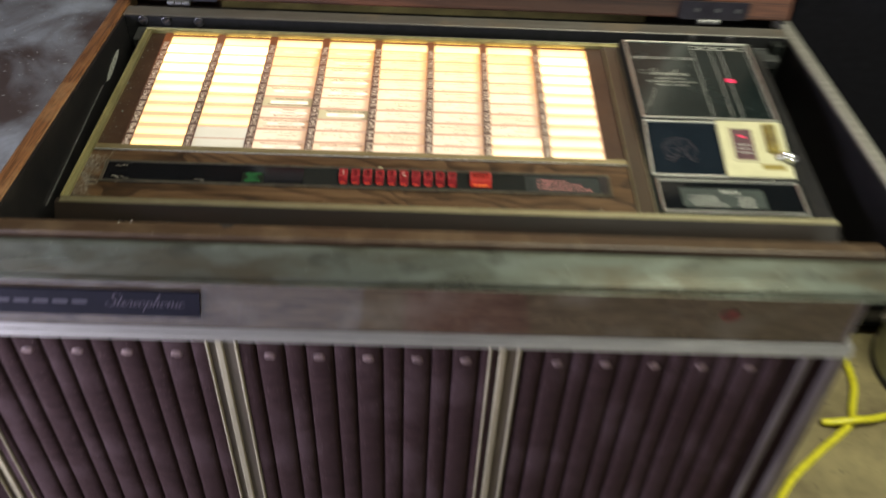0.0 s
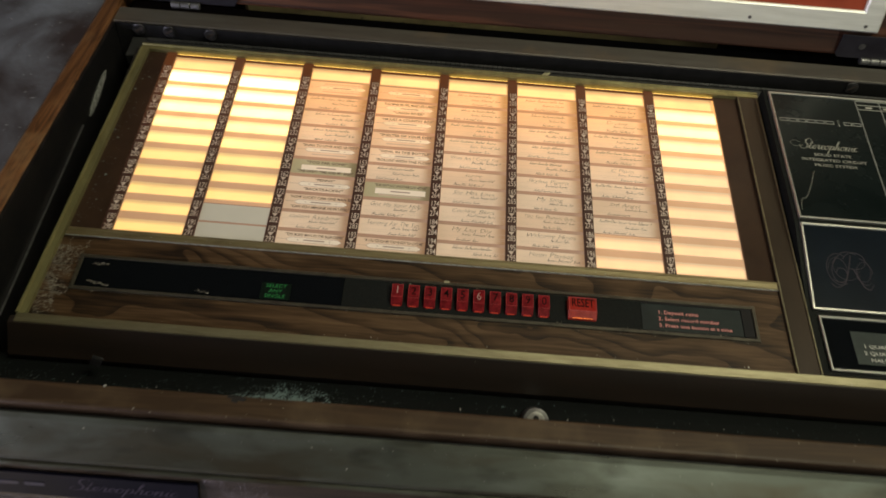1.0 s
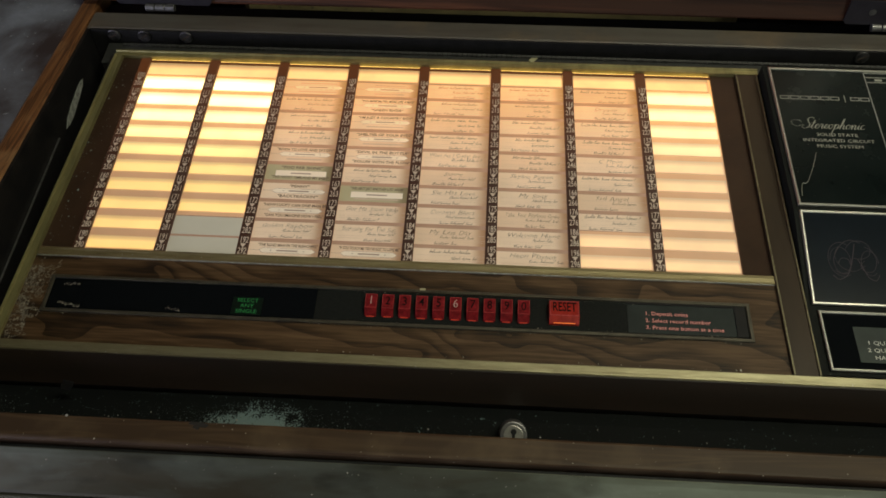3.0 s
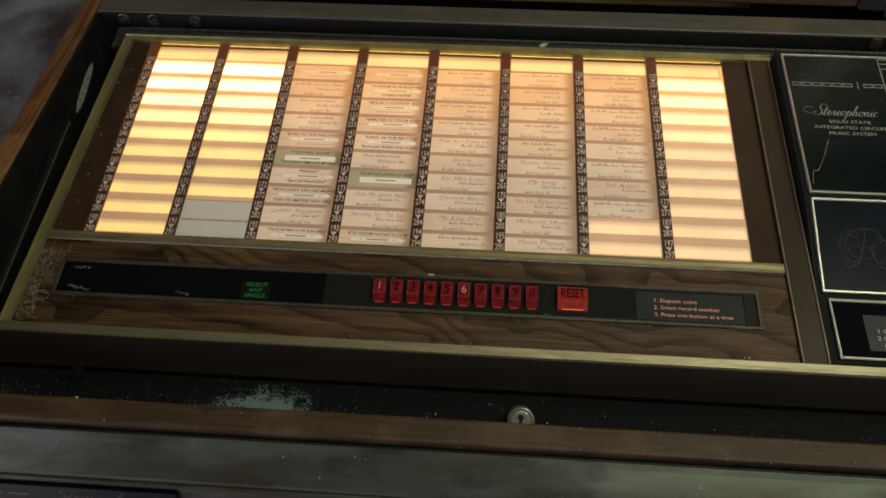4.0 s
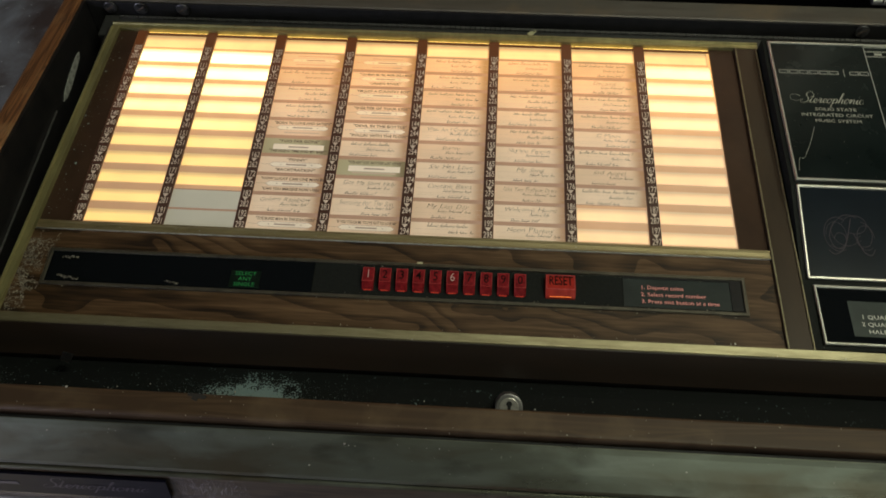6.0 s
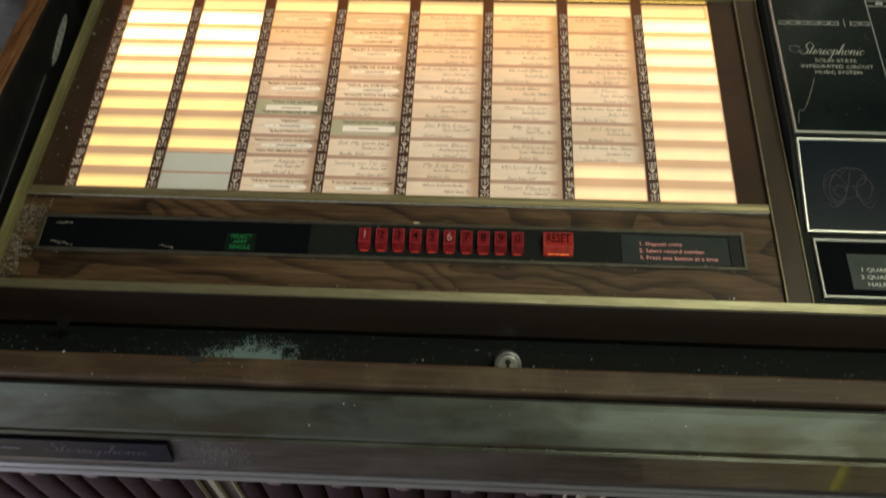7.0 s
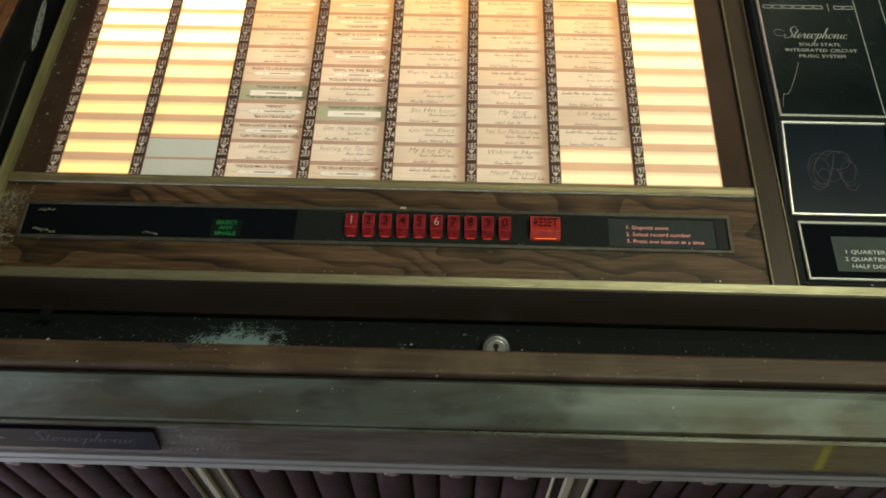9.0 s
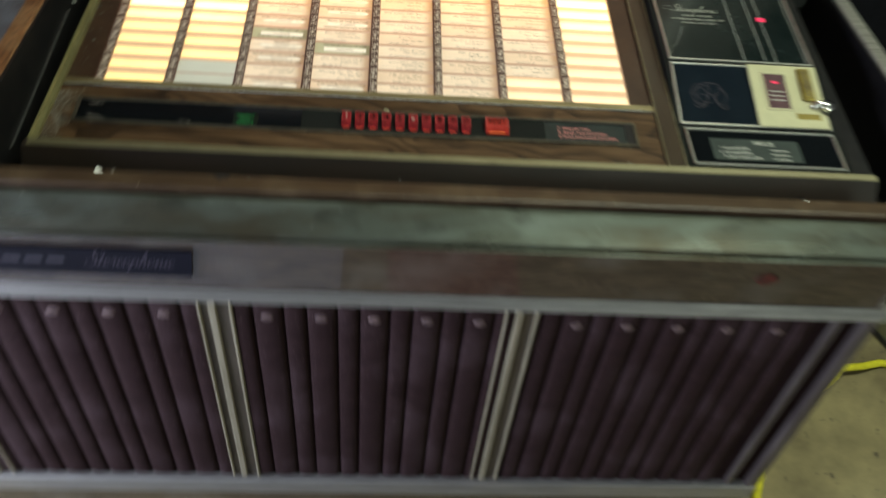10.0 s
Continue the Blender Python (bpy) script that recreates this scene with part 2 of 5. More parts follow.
WALNUT = veneer()
RAIL_WOOD = wood("rail_wood", (0.036, 0.021, 0.011), (0.064, 0.039, 0.020), stretch=(3.0, 60.0, 60.0), rough=0.46, worn=(0.092, 0.062, 0.035), spec=0.3, coat=0.04, fine_gain=0.5)
SIDE_WOOD = wood("side_wood", (0.050, 0.020, 0.008), (0.190, 0.082, 0.030), stretch=(80.0, 5.0, 80.0), rough=0.4, worn=(0.26, 0.15, 0.07))
FACE_WOOD = wood("face_wood", (0.013, 0.009, 0.006), (0.070, 0.049, 0.031), stretch=(5.0, 44.0, 44.0), rough=0.4, coat=0.8, bump=0.04, coat_rough=0.05, worn=(0.085, 0.072, 0.054), spec=0.3, wave=9.0, swirl=1.6, edge=0.3)
LID_WOOD = wood("lid_wood", (0.036, 0.014, 0.008), (0.118, 0.042, 0.021), stretch=(2.0, 50.0, 50.0), rough=0.45, wave=3.5, coat=0.0, fine_gain=0.6)
GOLD = material("gold_anodised", (0.250, 0.228, 0.140), 0.40, 0.72, (0.190, 0.168, 0.10), (30, 200, 200), bump=0.05, rough2=0.50, blotch=(0.14, 0.12, 0.072), blotch_scale=(14, 60, 60), blotch_cut=(0.56, 0.72))
PALE_GOLD = material("pale_gold", (0.34, 0.315, 0.145), 0.34, 0.6, (0.20, 0.185, 0.085), (45, 12, 45), bump=0.05, rough2=0.45)
BAR = material("gold_bar", (0.28, 0.235, 0.125), 0.38, 0.6, (0.20, 0.16, 0.08), (20, 200, 200), bump=0.06, rough2=0.47, blotch=(0.12, 0.092, 0.048), blotch_scale=(12, 60, 60), blotch_cut=(0.54, 0.72))
# pale colour for the painted glint on the lining and the bar's highlight
PALE_GLINT = material("pale_glint", (0.62, 0.64, 0.60), 0.42, 0.5, (0.30, 0.31, 0.29), (160, 160, 160), rough2=0.6)
BAND = stained_metal()
TRIM = material("aluminium_trim", (0.34, 0.33, 0.30), 0.36, 0.6, (0.23, 0.22, 0.20), (14, 200, 200), bump=0.05, rough2=0.5)
SILVER = material("brushed_silver", (0.58, 0.575, 0.53), 0.34, 0.9, (0.46, 0.45, 0.40), (8, 300, 60), bump=0.06, rough2=0.46)
LID_SILVER = material("lid_silver", (0.80, 0.81, 0.77), 0.36, 0.35, (0.64, 0.65, 0.61), (8, 300, 60), bump=0.06, rough2=0.46)
CHROME = material("chrome", (0.8, 0.8, 0.8), 0.12, 1.0)
DARK_CHROME = material("dark_chrome", (0.035, 0.035, 0.035), 0.08, 1.0)
HINGE_PLATE = material("hinge_plate", (0.030, 0.028, 0.036), 0.4, 0.2, (0.018, 0.016, 0.022), (40, 40, 40), spec=0.4)
LOCK_FACE = material("worn_nickel", (0.46, 0.46, 0.43), 0.3, 0.75, (0.28, 0.28, 0.26), (200, 200, 200), rough2=0.45)
STEEL = material("dull_steel", (0.22, 0.22, 0.22), 0.4, 0.85, (0.13, 0.13, 0.13), (90, 90, 90), rough2=0.55)
BLACK = material("black_lacquer", (0.009, 0.009, 0.010), 0.32, 0, (0.016, 0.015, 0.015), (60, 60, 60), bump=0.06, speck=(0.16, 0.16, 0.15), speck_scale=420.0, speck_cut=(0.77, 0.80), spec=0.3)
def dusty_gutter():
    """Black paint under drifts of grey dust: one drift a third of the way along, one at the left end."""
    m = material("black_channel", (0.006, 0.007, 0.007), 0.6, 0, None, bump=0.08, spec=0.08)
    nt = m.node_tree
    n, l = nt.nodes, nt.links
    b = n["Principled BSDF"]
    geo = n.new("ShaderNodeNewGeometry")
    drift = None
    for x, y, wide, deep, most in ((0.203, -0.190, 0.072, 0.066, 0.62), (0.22, -0.200, 0.17, 0.050, 0.15), (-0.075, -0.185, 0.05, 0.05, 0.30)):
        mp = n.new("ShaderNodeMapping")
        mp.inputs["Location"].default_value, mp.inputs["Scale"].default_value = (-x / wide, -y / deep, 0), (1 / wide, 1 / deep, 0)
        l.new(geo.outputs["Position"], mp.inputs["Vector"])
        size = n.new("ShaderNodeVectorMath")
        size.operation = "LENGTH"
        l.new(mp.outputs[0], size.inputs[0])
        fall = n.new("ShaderNodeMapRange")
        fall.interpolation_type = "SMOOTHSTEP"
        fall.inputs["To Min"].default_value, fall.inputs["To Max"].default_value = most, 0.0
        l.new(size.outputs["Value"], fall.inputs["Value"])
        if drift is None:
            drift = fall.outputs[0]
        else:
            add = n.new("ShaderNodeMath")
            add.operation = "ADD"
            l.new(drift, add.inputs[0])
            l.new(fall.outputs[0], add.inputs[1])
            drift = add.outputs[0]
    total = drift
    for scale, detail, gain in ((620.0, 4.0, 1.0), (90.0, 6.0, 0.6)):
        t = n.new("ShaderNodeTexNoise")
        t.inputs["Scale"].default_value, t.inputs["Detail"].default_value = scale, detail
        l.new(geo.outputs["Position"], t.inputs["Vector"])
        add = n.new("ShaderNodeMath")
        add.operation, add.inputs[1].default_value = "MULTIPLY_ADD", gain
        l.new(t.outputs["Fac"], add.inputs[0])
        l.new(total, add.inputs[2])
        total = add.outputs[0]
    cut = n.new("ShaderNodeMapRange")
    cut.inputs["From Min"].default_value, cut.inputs["From Max"].default_value = 1.00, 1.10
    l.new(total, cut.inputs["Value"])
    x = n.new("ShaderNodeMix")
    x.data_type = "RGBA"
    x.inputs["A"].default_value, x.inputs["B"].default_value = (0.006, 0.007, 0.007, 1), (0.130, 0.185, 0.190, 1)
    l.new(cut.outputs[0], x.inputs["Factor"])
    l.new(x.outputs["Result"], b.inputs["Base Color"])
    return m


MATT_BLACK = material("matt_black", (0.008, 0.008, 0.009), 0.6, 0, (0.014, 0.014, 0.015), (60, 60, 60), bump=0.08, spec=0.2)
HINGE_BLACK = material("ledge_black", (0.020, 0.022, 0.022), 0.5, 0, (0.032, 0.034, 0.034), (60, 60, 60), bump=0.08)
CHANNEL = dusty_gutter()
BROWN = material("brown_metal", (0.019, 0.0125, 0.0095), 0.36, 0.0, (0.012, 0.0085, 0.0065), (8, 50, 50), bump=0.05, speck=(0.2, 0.17, 0.14), speck_scale=330.0, speck_cut=(0.78, 0.8), spec=0.45, rough2=0.44)
BACK_GREY = material("grey_brown_paint", (0.085, 0.078, 0.068), 0.45, 0.1, (0.06, 0.052, 0.044), (10, 60, 60), bump=0.08, blotch=(0.11, 0.085, 0.06), blotch_scale=6.0)
DIVIDER = material("divider_paint", (0.040, 0.026, 0.015), 0.38, 0, (0.026, 0.017, 0.010), (30, 8, 30), spec=0.35, bump=0.06)
BORDER = material("brown_border", (0.046, 0.026, 0.016), 0.32, 0, (0.030, 0.017, 0.011), (20, 20, 20), spec=0.25, speck=(0.2, 0.17, 0.13), speck_scale=300.0, speck_cut=(0.77, 0.8))
CRINKLE = material("black_crinkle", (0.006, 0.007, 0.007), 0.6, 0, (0.012, 0.014, 0.013), (700, 700, 700), bump=0.3, bump_scale=900.0, spec=0.08)
GLASS_BLACK = material("black_glass", (0.004, 0.007, 0.007), 0.2, 0, (0.007, 0.011, 0.011), (14, 14, 14), spec=0.16, rough2=0.28)
NAVY = material("navy_glass", (0.004, 0.007, 0.011), 0.2, 0, (0.006, 0.010, 0.015), (20, 20, 20), spec=0.18)
DISPLAY = material("display_glass", (0.003, 0.004, 0.005), 0.09, 0, spec=0.28)
GREY_CARD = material("grey_card", (0.042, 0.052, 0.049), 0.4, 0, (0.032, 0.040, 0.038), (50, 50, 50), spec=0.2)
GUIDE_CARD = material("dark_guide_card", (0.022, 0.029, 0.028), 0.4, 0, (0.014, 0.018, 0.018), (30, 30, 30), spec=0.2)
CREAM = material("cream_plastic", (0.42, 0.40, 0.25), 0.35, 0, (0.35, 0.335, 0.21), (40, 40, 40), (0.4, 0.8))
PINK_WINDOW = material("smoked_window", (0.10, 0.055, 0.060), 0.2, 0, (0.07, 0.04, 0.045), (60, 60, 60))
BOLT = material("dark_bolt", (0.16, 0.16, 0.17), 0.28, 0.8, (0.03, 0.03, 0.03), (90, 90, 90), rough2=0.45)
BRASS_OLD = material("tarnished_brass", (0.30, 0.24, 0.06), 0.35, 0.8, (0.16, 0.12, 0.04), (60, 60, 60))
RED_KEY = material("red_key", (0.190, 0.013, 0.016), 0.18, 0, (0.085, 0.006, 0.008), (190, 190, 190), emit=(1.0, 0.05, 0.035, 0.012))
KEY_EDGE = material("key_edge", (0.36, 0.055, 0.05), 0.2, 0, (0.20, 0.026, 0.025), (200, 200, 200), emit=(1.0, 0.10, 0.07, 0.012))
RESET_KEY = material("reset_key", (0.28, 0.020, 0.014), 0.2, 0, (0.17, 0.011, 0.009), (150, 150, 150), emit=(1.0, 0.09, 0.03, 0.03))
KEY_GLOW = material("key_glow", (0.8, 0.15, 0.03), 0.3, emit=(1.0, 0.22, 0.04, 0.55))
# highlight at the foot of the number keys, put into emission
KEY_FOOT = material("key_foot", (0.5, 0.05, 0.03), 0.25, emit=(1.0, 0.10, 0.05, 0.16))
INK = material("dark_ink", (0.075, 0.055, 0.045), 0.7)
BRONZE = material("dark_bronze", (0.09, 0.082, 0.06), 0.4, 0.6, (0.05, 0.045, 0.035), (60, 60, 60), rough2=0.55)
NUMBER_INK = material("number_ink", (0.56, 0.49, 0.42), 0.6, emit=(1.0, 0.75, 0.5, 0.04))
WHITE_INK = material("white_ink", (0.52, 0.52, 0.48), 0.5)
SILVER_INK = material("silver_ink", (0.33, 0.33, 0.29), 0.45)
DULL_INK = material("dull_silver_ink", (0.27, 0.27, 0.25), 0.45)
DIM_INK = material("dim_silver_ink", (0.050, 0.045, 0.058), 0.4, 0.2)
FAINT_INK = material("faint_ink", (0.064, 0.054, 0.062), 0.9, spec=0.0)
GREEN_GLOW = material("green_glow", (0.01, 0.12, 0.03), 0.4, emit=(0.06, 1.0, 0.26, 0.045))
GREEN_BACK = material("green_back", (0.003, 0.008, 0.005), 0.3, emit=(0.02, 0.5, 0.10, 0.0004), spec=0.3)
PINK_INK = material("pink_ink", (0.62, 0.25, 0.22), 0.5, emit=(1.0, 0.35, 0.3, 0.10))
RED_LAMP = material("red_lamp", (0.5, 0.02, 0.06), 0.3, emit=(1.0, 0.03, 0.12, 0.35))
KEY_INK = material("key_ink", (0.008, 0.002, 0.002), 0.6, spec=0.05)
KEY_WHITE = material("key_white", (0.42, 0.31, 0.28), 0.4)
RUST_RED = material("red_lid_panel", (0.36, 0.055, 0.018), 0.45, 0, (0.25, 0.035, 0.012), (20, 20, 20), bump=0.06)
GRILLE = material("grille_cloth", (0.030, 0.0165, 0.0165), 0.7, 0, (0.019, 0.0100, 0.0102), (30, 30, 260), (0.4, 0.62), bump=0.45, bump_scale=600.0, speck=(0.14, 0.098, 0.094), speck_scale=420.0, speck_cut=(0.66, 0.75), blotch=(0.040, 0.0245, 0.0255), blotch_scale=9.0, spec=0.06)
GRILLE_BACK = material("grille_back", (0.015, 0.008, 0.008), 0.9, 0, (0.021, 0.012, 0.012), (30, 30, 30), bump=0.3, spec=0.05)
PILASTER = material("pilaster_metal", (0.36, 0.32, 0.22), 0.42, 0.4, (0.25, 0.22, 0.145), (60, 60, 8), rough2=0.55)
PILASTER_BACK = material("pilaster_ground", (0.105, 0.085, 0.060), 0.5, 0.2, (0.07, 0.055, 0.04), (60, 60, 8))
SCRIPT_INK = material("script_ink", (0.055, 0.044, 0.060), 0.4, 0.2)
PLATE = material("name_plate", (0.004, 0.004, 0.008), 0.34, 0, (0.007, 0.0065, 0.012), (40, 40, 40), spec=0.12)
CAP = material("worn_corner_paint", (0.105, 0.088, 0.080), 0.42, 0.2, (0.066, 0.052, 0.048), (40, 40, 9), spec=0.4, bump=0.05)
DOTS = material("foil_dots", (0.11, 0.095, 0.10), 0.35, 0.4)
HEAD = material("worn_rib_head", (0.16, 0.105, 0.095), 0.7, 0, (0.075, 0.048, 0.046), (220, 220, 220), (0.42, 0.58))
KNOT_RED = material("red_paint", (0.14, 0.018, 0.018), 0.4, 0, (0.03, 0.010, 0.010), (90, 90, 90))
PALE_GRIT = material("pale_grit", (0.36, 0.35, 0.31), 0.95, 0, (0.20, 0.19, 0.165), (260, 260, 260), (0.4, 0.6))
GRIT = material("caked_dust", (0.22, 0.20, 0.165), 0.95, 0, (0.10, 0.088, 0.070), (260, 260, 260), (0.4, 0.6))
DUST = material("dust", (0.18, 0.235, 0.235), 0.95, 0, (0.13, 0.15, 0.15), (220, 220, 220), (0.4, 0.6))
DIRT = material("dark_burn", (0.008, 0.006, 0.004), 0.8)
DUSTY_TOP = material("dusty_top", (0.032, 0.023, 0.024), 0.5, 0, (0.185, 0.205, 0.255), (9, 6, 9), (0.37, 0.68), detail=10.0, bump=0.25, bump_scale=60.0, rough2=0.75, speck=(0.22, 0.23, 0.25), speck_scale=120.0, speck_cut=(0.66, 0.75), warp=0.7)
CONCRETE = material("concrete_floor", (0.27, 0.225, 0.11), 0.75, 0, (0.135, 0.108, 0.055), (7, 7, 7), (0.36, 0.66), detail=9.0, bump=0.3, bump_scale=90.0, speck=(0.07, 0.055, 0.035), speck_scale=38.0, speck_cut=(0.64, 0.72))
BLUE_REFLECTOR = material("pale_reflector", (0.50, 0.52, 0.58), 0.6, 0, (0.40, 0.42, 0.47), (6, 6, 6), bump=0.2)
RED_REFLECTOR = material("red_reflector_weave", (0.30, 0.042, 0.038), 0.9, 0, (0.17, 0.026, 0.024), (90, 90, 90), bump=0.4)
WALL = material("painted_wall", (0.24, 0.23, 0.21), 0.7, 0, (0.18, 0.17, 0.155), (3, 3, 3), bump=0.15, bump_scale=80.0)
CEILING = material("ceiling_board", (0.42, 0.41, 0.38), 0.8, 0, (0.36, 0.35, 0.32), (4, 4, 4), bump=0.15, bump_scale=60.0)
YELLOW = material("yellow_cable_sheath", (0.72, 0.66, 0.03), 0.4, 0, (0.55, 0.50, 0.02), (60, 60, 60))
TUB = material("grey_enamel", (0.42, 0.44, 0.38), 0.35, 0, (0.32, 0.33, 0.28), (20, 20, 20))
RUBBER = material("black_rubber", (0.014, 0.014, 0.013), 0.6)
SPEAKER_BLACK = material("black_covering", (0.004, 0.004, 0.006), 0.85, 0, (0.007, 0.007, 0.010), (80, 80, 80), bump=0.2, spec=0.08)
LAMP_GLOW = material("lamp_glow", (0.8, 0.8, 0.75), 0.5, emit=(1.0, 0.93, 0.72, 2.5))
# glow of the added south fill panel
SOUTH_FILL = material("south_fill_glow", (0.5, 0.5, 0.5), 0.9, emit=(0.90, 1.0, 0.82, 1.25))
SKY = material("sky_glow", (0.5, 0.6, 0.8), 0.9, emit=(0.62, 0.76, 1.0, 1.2))
WHITE_FRAME = material("white_frame", (0.6, 0.6, 0.58), 0.5, 0, (0.5, 0.5, 0.48), (20, 20, 20))

# paper and print emit too: the tube's fall-off is put into their emission
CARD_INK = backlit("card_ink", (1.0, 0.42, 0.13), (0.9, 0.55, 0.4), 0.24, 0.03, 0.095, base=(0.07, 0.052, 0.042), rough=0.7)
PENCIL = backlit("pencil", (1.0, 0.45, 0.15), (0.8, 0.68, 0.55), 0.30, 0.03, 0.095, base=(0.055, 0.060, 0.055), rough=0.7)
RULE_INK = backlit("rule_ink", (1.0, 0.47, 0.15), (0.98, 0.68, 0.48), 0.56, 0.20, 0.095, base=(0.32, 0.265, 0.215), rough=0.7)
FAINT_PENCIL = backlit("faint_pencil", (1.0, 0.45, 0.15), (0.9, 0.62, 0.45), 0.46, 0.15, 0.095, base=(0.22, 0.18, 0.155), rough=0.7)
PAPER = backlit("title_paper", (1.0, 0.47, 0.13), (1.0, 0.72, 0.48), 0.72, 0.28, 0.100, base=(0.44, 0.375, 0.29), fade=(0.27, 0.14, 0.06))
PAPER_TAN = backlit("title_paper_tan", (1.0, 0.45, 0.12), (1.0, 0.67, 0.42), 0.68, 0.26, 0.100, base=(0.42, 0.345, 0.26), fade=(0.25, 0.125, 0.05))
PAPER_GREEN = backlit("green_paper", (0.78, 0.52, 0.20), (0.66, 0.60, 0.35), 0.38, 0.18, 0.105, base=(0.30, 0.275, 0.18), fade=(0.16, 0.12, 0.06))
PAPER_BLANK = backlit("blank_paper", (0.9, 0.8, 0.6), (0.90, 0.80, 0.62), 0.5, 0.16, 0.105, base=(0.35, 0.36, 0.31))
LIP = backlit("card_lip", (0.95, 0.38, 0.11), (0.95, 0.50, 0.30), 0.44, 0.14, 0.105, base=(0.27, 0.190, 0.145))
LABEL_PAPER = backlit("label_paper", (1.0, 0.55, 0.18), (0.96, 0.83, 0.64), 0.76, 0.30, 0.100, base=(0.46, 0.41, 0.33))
# rim: lip shade is put into the emission of these windows
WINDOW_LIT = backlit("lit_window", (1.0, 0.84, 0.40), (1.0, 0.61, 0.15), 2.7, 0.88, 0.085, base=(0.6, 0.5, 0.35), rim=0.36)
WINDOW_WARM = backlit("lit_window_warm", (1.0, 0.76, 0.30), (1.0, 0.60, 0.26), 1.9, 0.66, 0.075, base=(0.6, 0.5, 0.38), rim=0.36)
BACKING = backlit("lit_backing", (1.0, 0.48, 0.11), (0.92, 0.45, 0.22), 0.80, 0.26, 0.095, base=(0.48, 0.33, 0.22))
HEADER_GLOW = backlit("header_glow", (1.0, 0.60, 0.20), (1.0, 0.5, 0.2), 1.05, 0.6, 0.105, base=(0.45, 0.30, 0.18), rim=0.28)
NUMBER_BASE = backlit("number_base", (0.9, 0.26, 0.05), (0.8, 0.25, 0.10), 0.075, 0.018, 0.09, base=(0.032, 0.017, 0.012), rough=0.35)
TUBE_LIGHT = material("tube_light", (1, 0.8, 0.4), 0.5, emit=(1.0, 0.66, 0.14, 1.15))

# ---------------------------------------------------------------- building helpers
SLOPE, DECK = 6.0, 0.84
PANEL = pose(0, 0, DECK, SLOPE, 0, 0)
IDENT = Matrix.Identity(4)


def thing(name, base, label, category, group="", kind=""):
    ob = new(name)
    ob.empty_display_size = 0.05
    ob.matrix_world = Matrix.Translation(base)
    return tagged(ob, label, category, group, kind)


def finish(bm, mats, smooth=False):
    me = bpy.data.meshes.new("mesh")
    bmesh.ops.recalc_face_normals(bm, faces=bm.faces)
    bm.to_mesh(me)
    bm.free()
    for m in mats if isinstance(mats, (list, tuple)) else (mats,):
        me.materials.append(m)
    if smooth:
        me.polygons.foreach_set("use_smooth", [True] * len(me.polygons))
    return me


def part(name, bm, mats, parent, label="", m=IDENT, smooth=False):
    """Link a bmesh, or a ready mesh, as one object under a thing or a part; m is its pose in the world."""
    me = finish(bm, mats, smooth) if isinstance(bm, bmesh.types.BMesh) else bm
    ob = new(name, me)
    if parent:
        up = IDENT.copy()
        p = parent
        while p:
            up = p.matrix_basis @ up if not p.parent else p.matrix_parent_inverse @ p.matrix_basis @ up
            p = p.parent
        ob.parent = parent
        ob.matrix_parent_inverse = up.inverted()
    ob.matrix_basis = m
    return tagged(ob, label)


def box(bm, x0, x1, y0, y1, z0, z1, bevel=0.0, seg=1, mat=0):
    r = bmesh.ops.create_cube(bm, size=1.0)
    vs = r["verts"]
    for v in vs:
        v.co = Vector((x0 + (v.co.x + 0.5) * (x1 - x0), y0 + (v.co.y + 0.5) * (y1 - y0), z0 + (v.co.z + 0.5) * (z1 - z0)))
    fs = {f for v in vs for f in v.link_faces}
    for f in fs:
        f.material_index = mat
    if bevel:
        es = list({e for v in vs for e in v.link_edges})
        bmesh.ops.bevel(bm, geom=es, offset=bevel, segments=seg, affect="EDGES", profile=0.5, clamp_overlap=True)
    return bm


def boxed(*a, **k):
    return box(bmesh.new(), *a, **k)


def cylinder(bm, centre, axis, r, h, n=24, r2=None, bevel=0.0):
    g = bmesh.ops.create_cone(bm, cap_ends=True, segments=n, radius1=r, radius2=r if r2 is None else r2, depth=h)
    if bevel:
        es = [e for e in {e for v in g["verts"] for e in v.link_edges} if any(len(f.verts) > 4 for f in e.link_faces)]
        out = bmesh.ops.bevel(bm, geom=es, offset=bevel, segments=2, affect="EDGES", profile=0.5)
        vs = list({v for v in out["verts"]} | {v for v in g["verts"] if v.is_valid})
    else:
        vs = g["verts"]
    q = Vector((0, 0, 1)).rotation_difference(Vector(axis)).to_matrix().to_4x4()
    bmesh.ops.transform(bm, matrix=Matrix.Translation(centre) @ q, verts=vs)
    return bm


def profile_x(bm, pts, x0, x1):
    """A solid bar along x with the closed profile of (y, z) points."""
    a = [bm.verts.new((x0, y, z)) for y, z in pts]
    b = [bm.verts.new((x1, y, z)) for y, z in pts]
    k = len(pts)
    for i in range(k):
        bm.faces.new((a[i], a[(i + 1) % k], b[(i + 1) % k], b[i]))
    bm.faces.new(a[::-1])
    bm.faces.new(b)
    return bm


def prism_z(bm, pts, z0, z1):
    a = [bm.verts.new((x, y, z0)) for x, y in pts]
    b = [bm.verts.new((x, y, z1)) for x, y in pts]
    k = len(pts)
    for i in range(k):
        bm.faces.new((a[i], a[(i + 1) % k], b[(i + 1) % k], b[i]))
    bm.faces.new(a[::-1])
    bm.faces.new(b)
    return bm


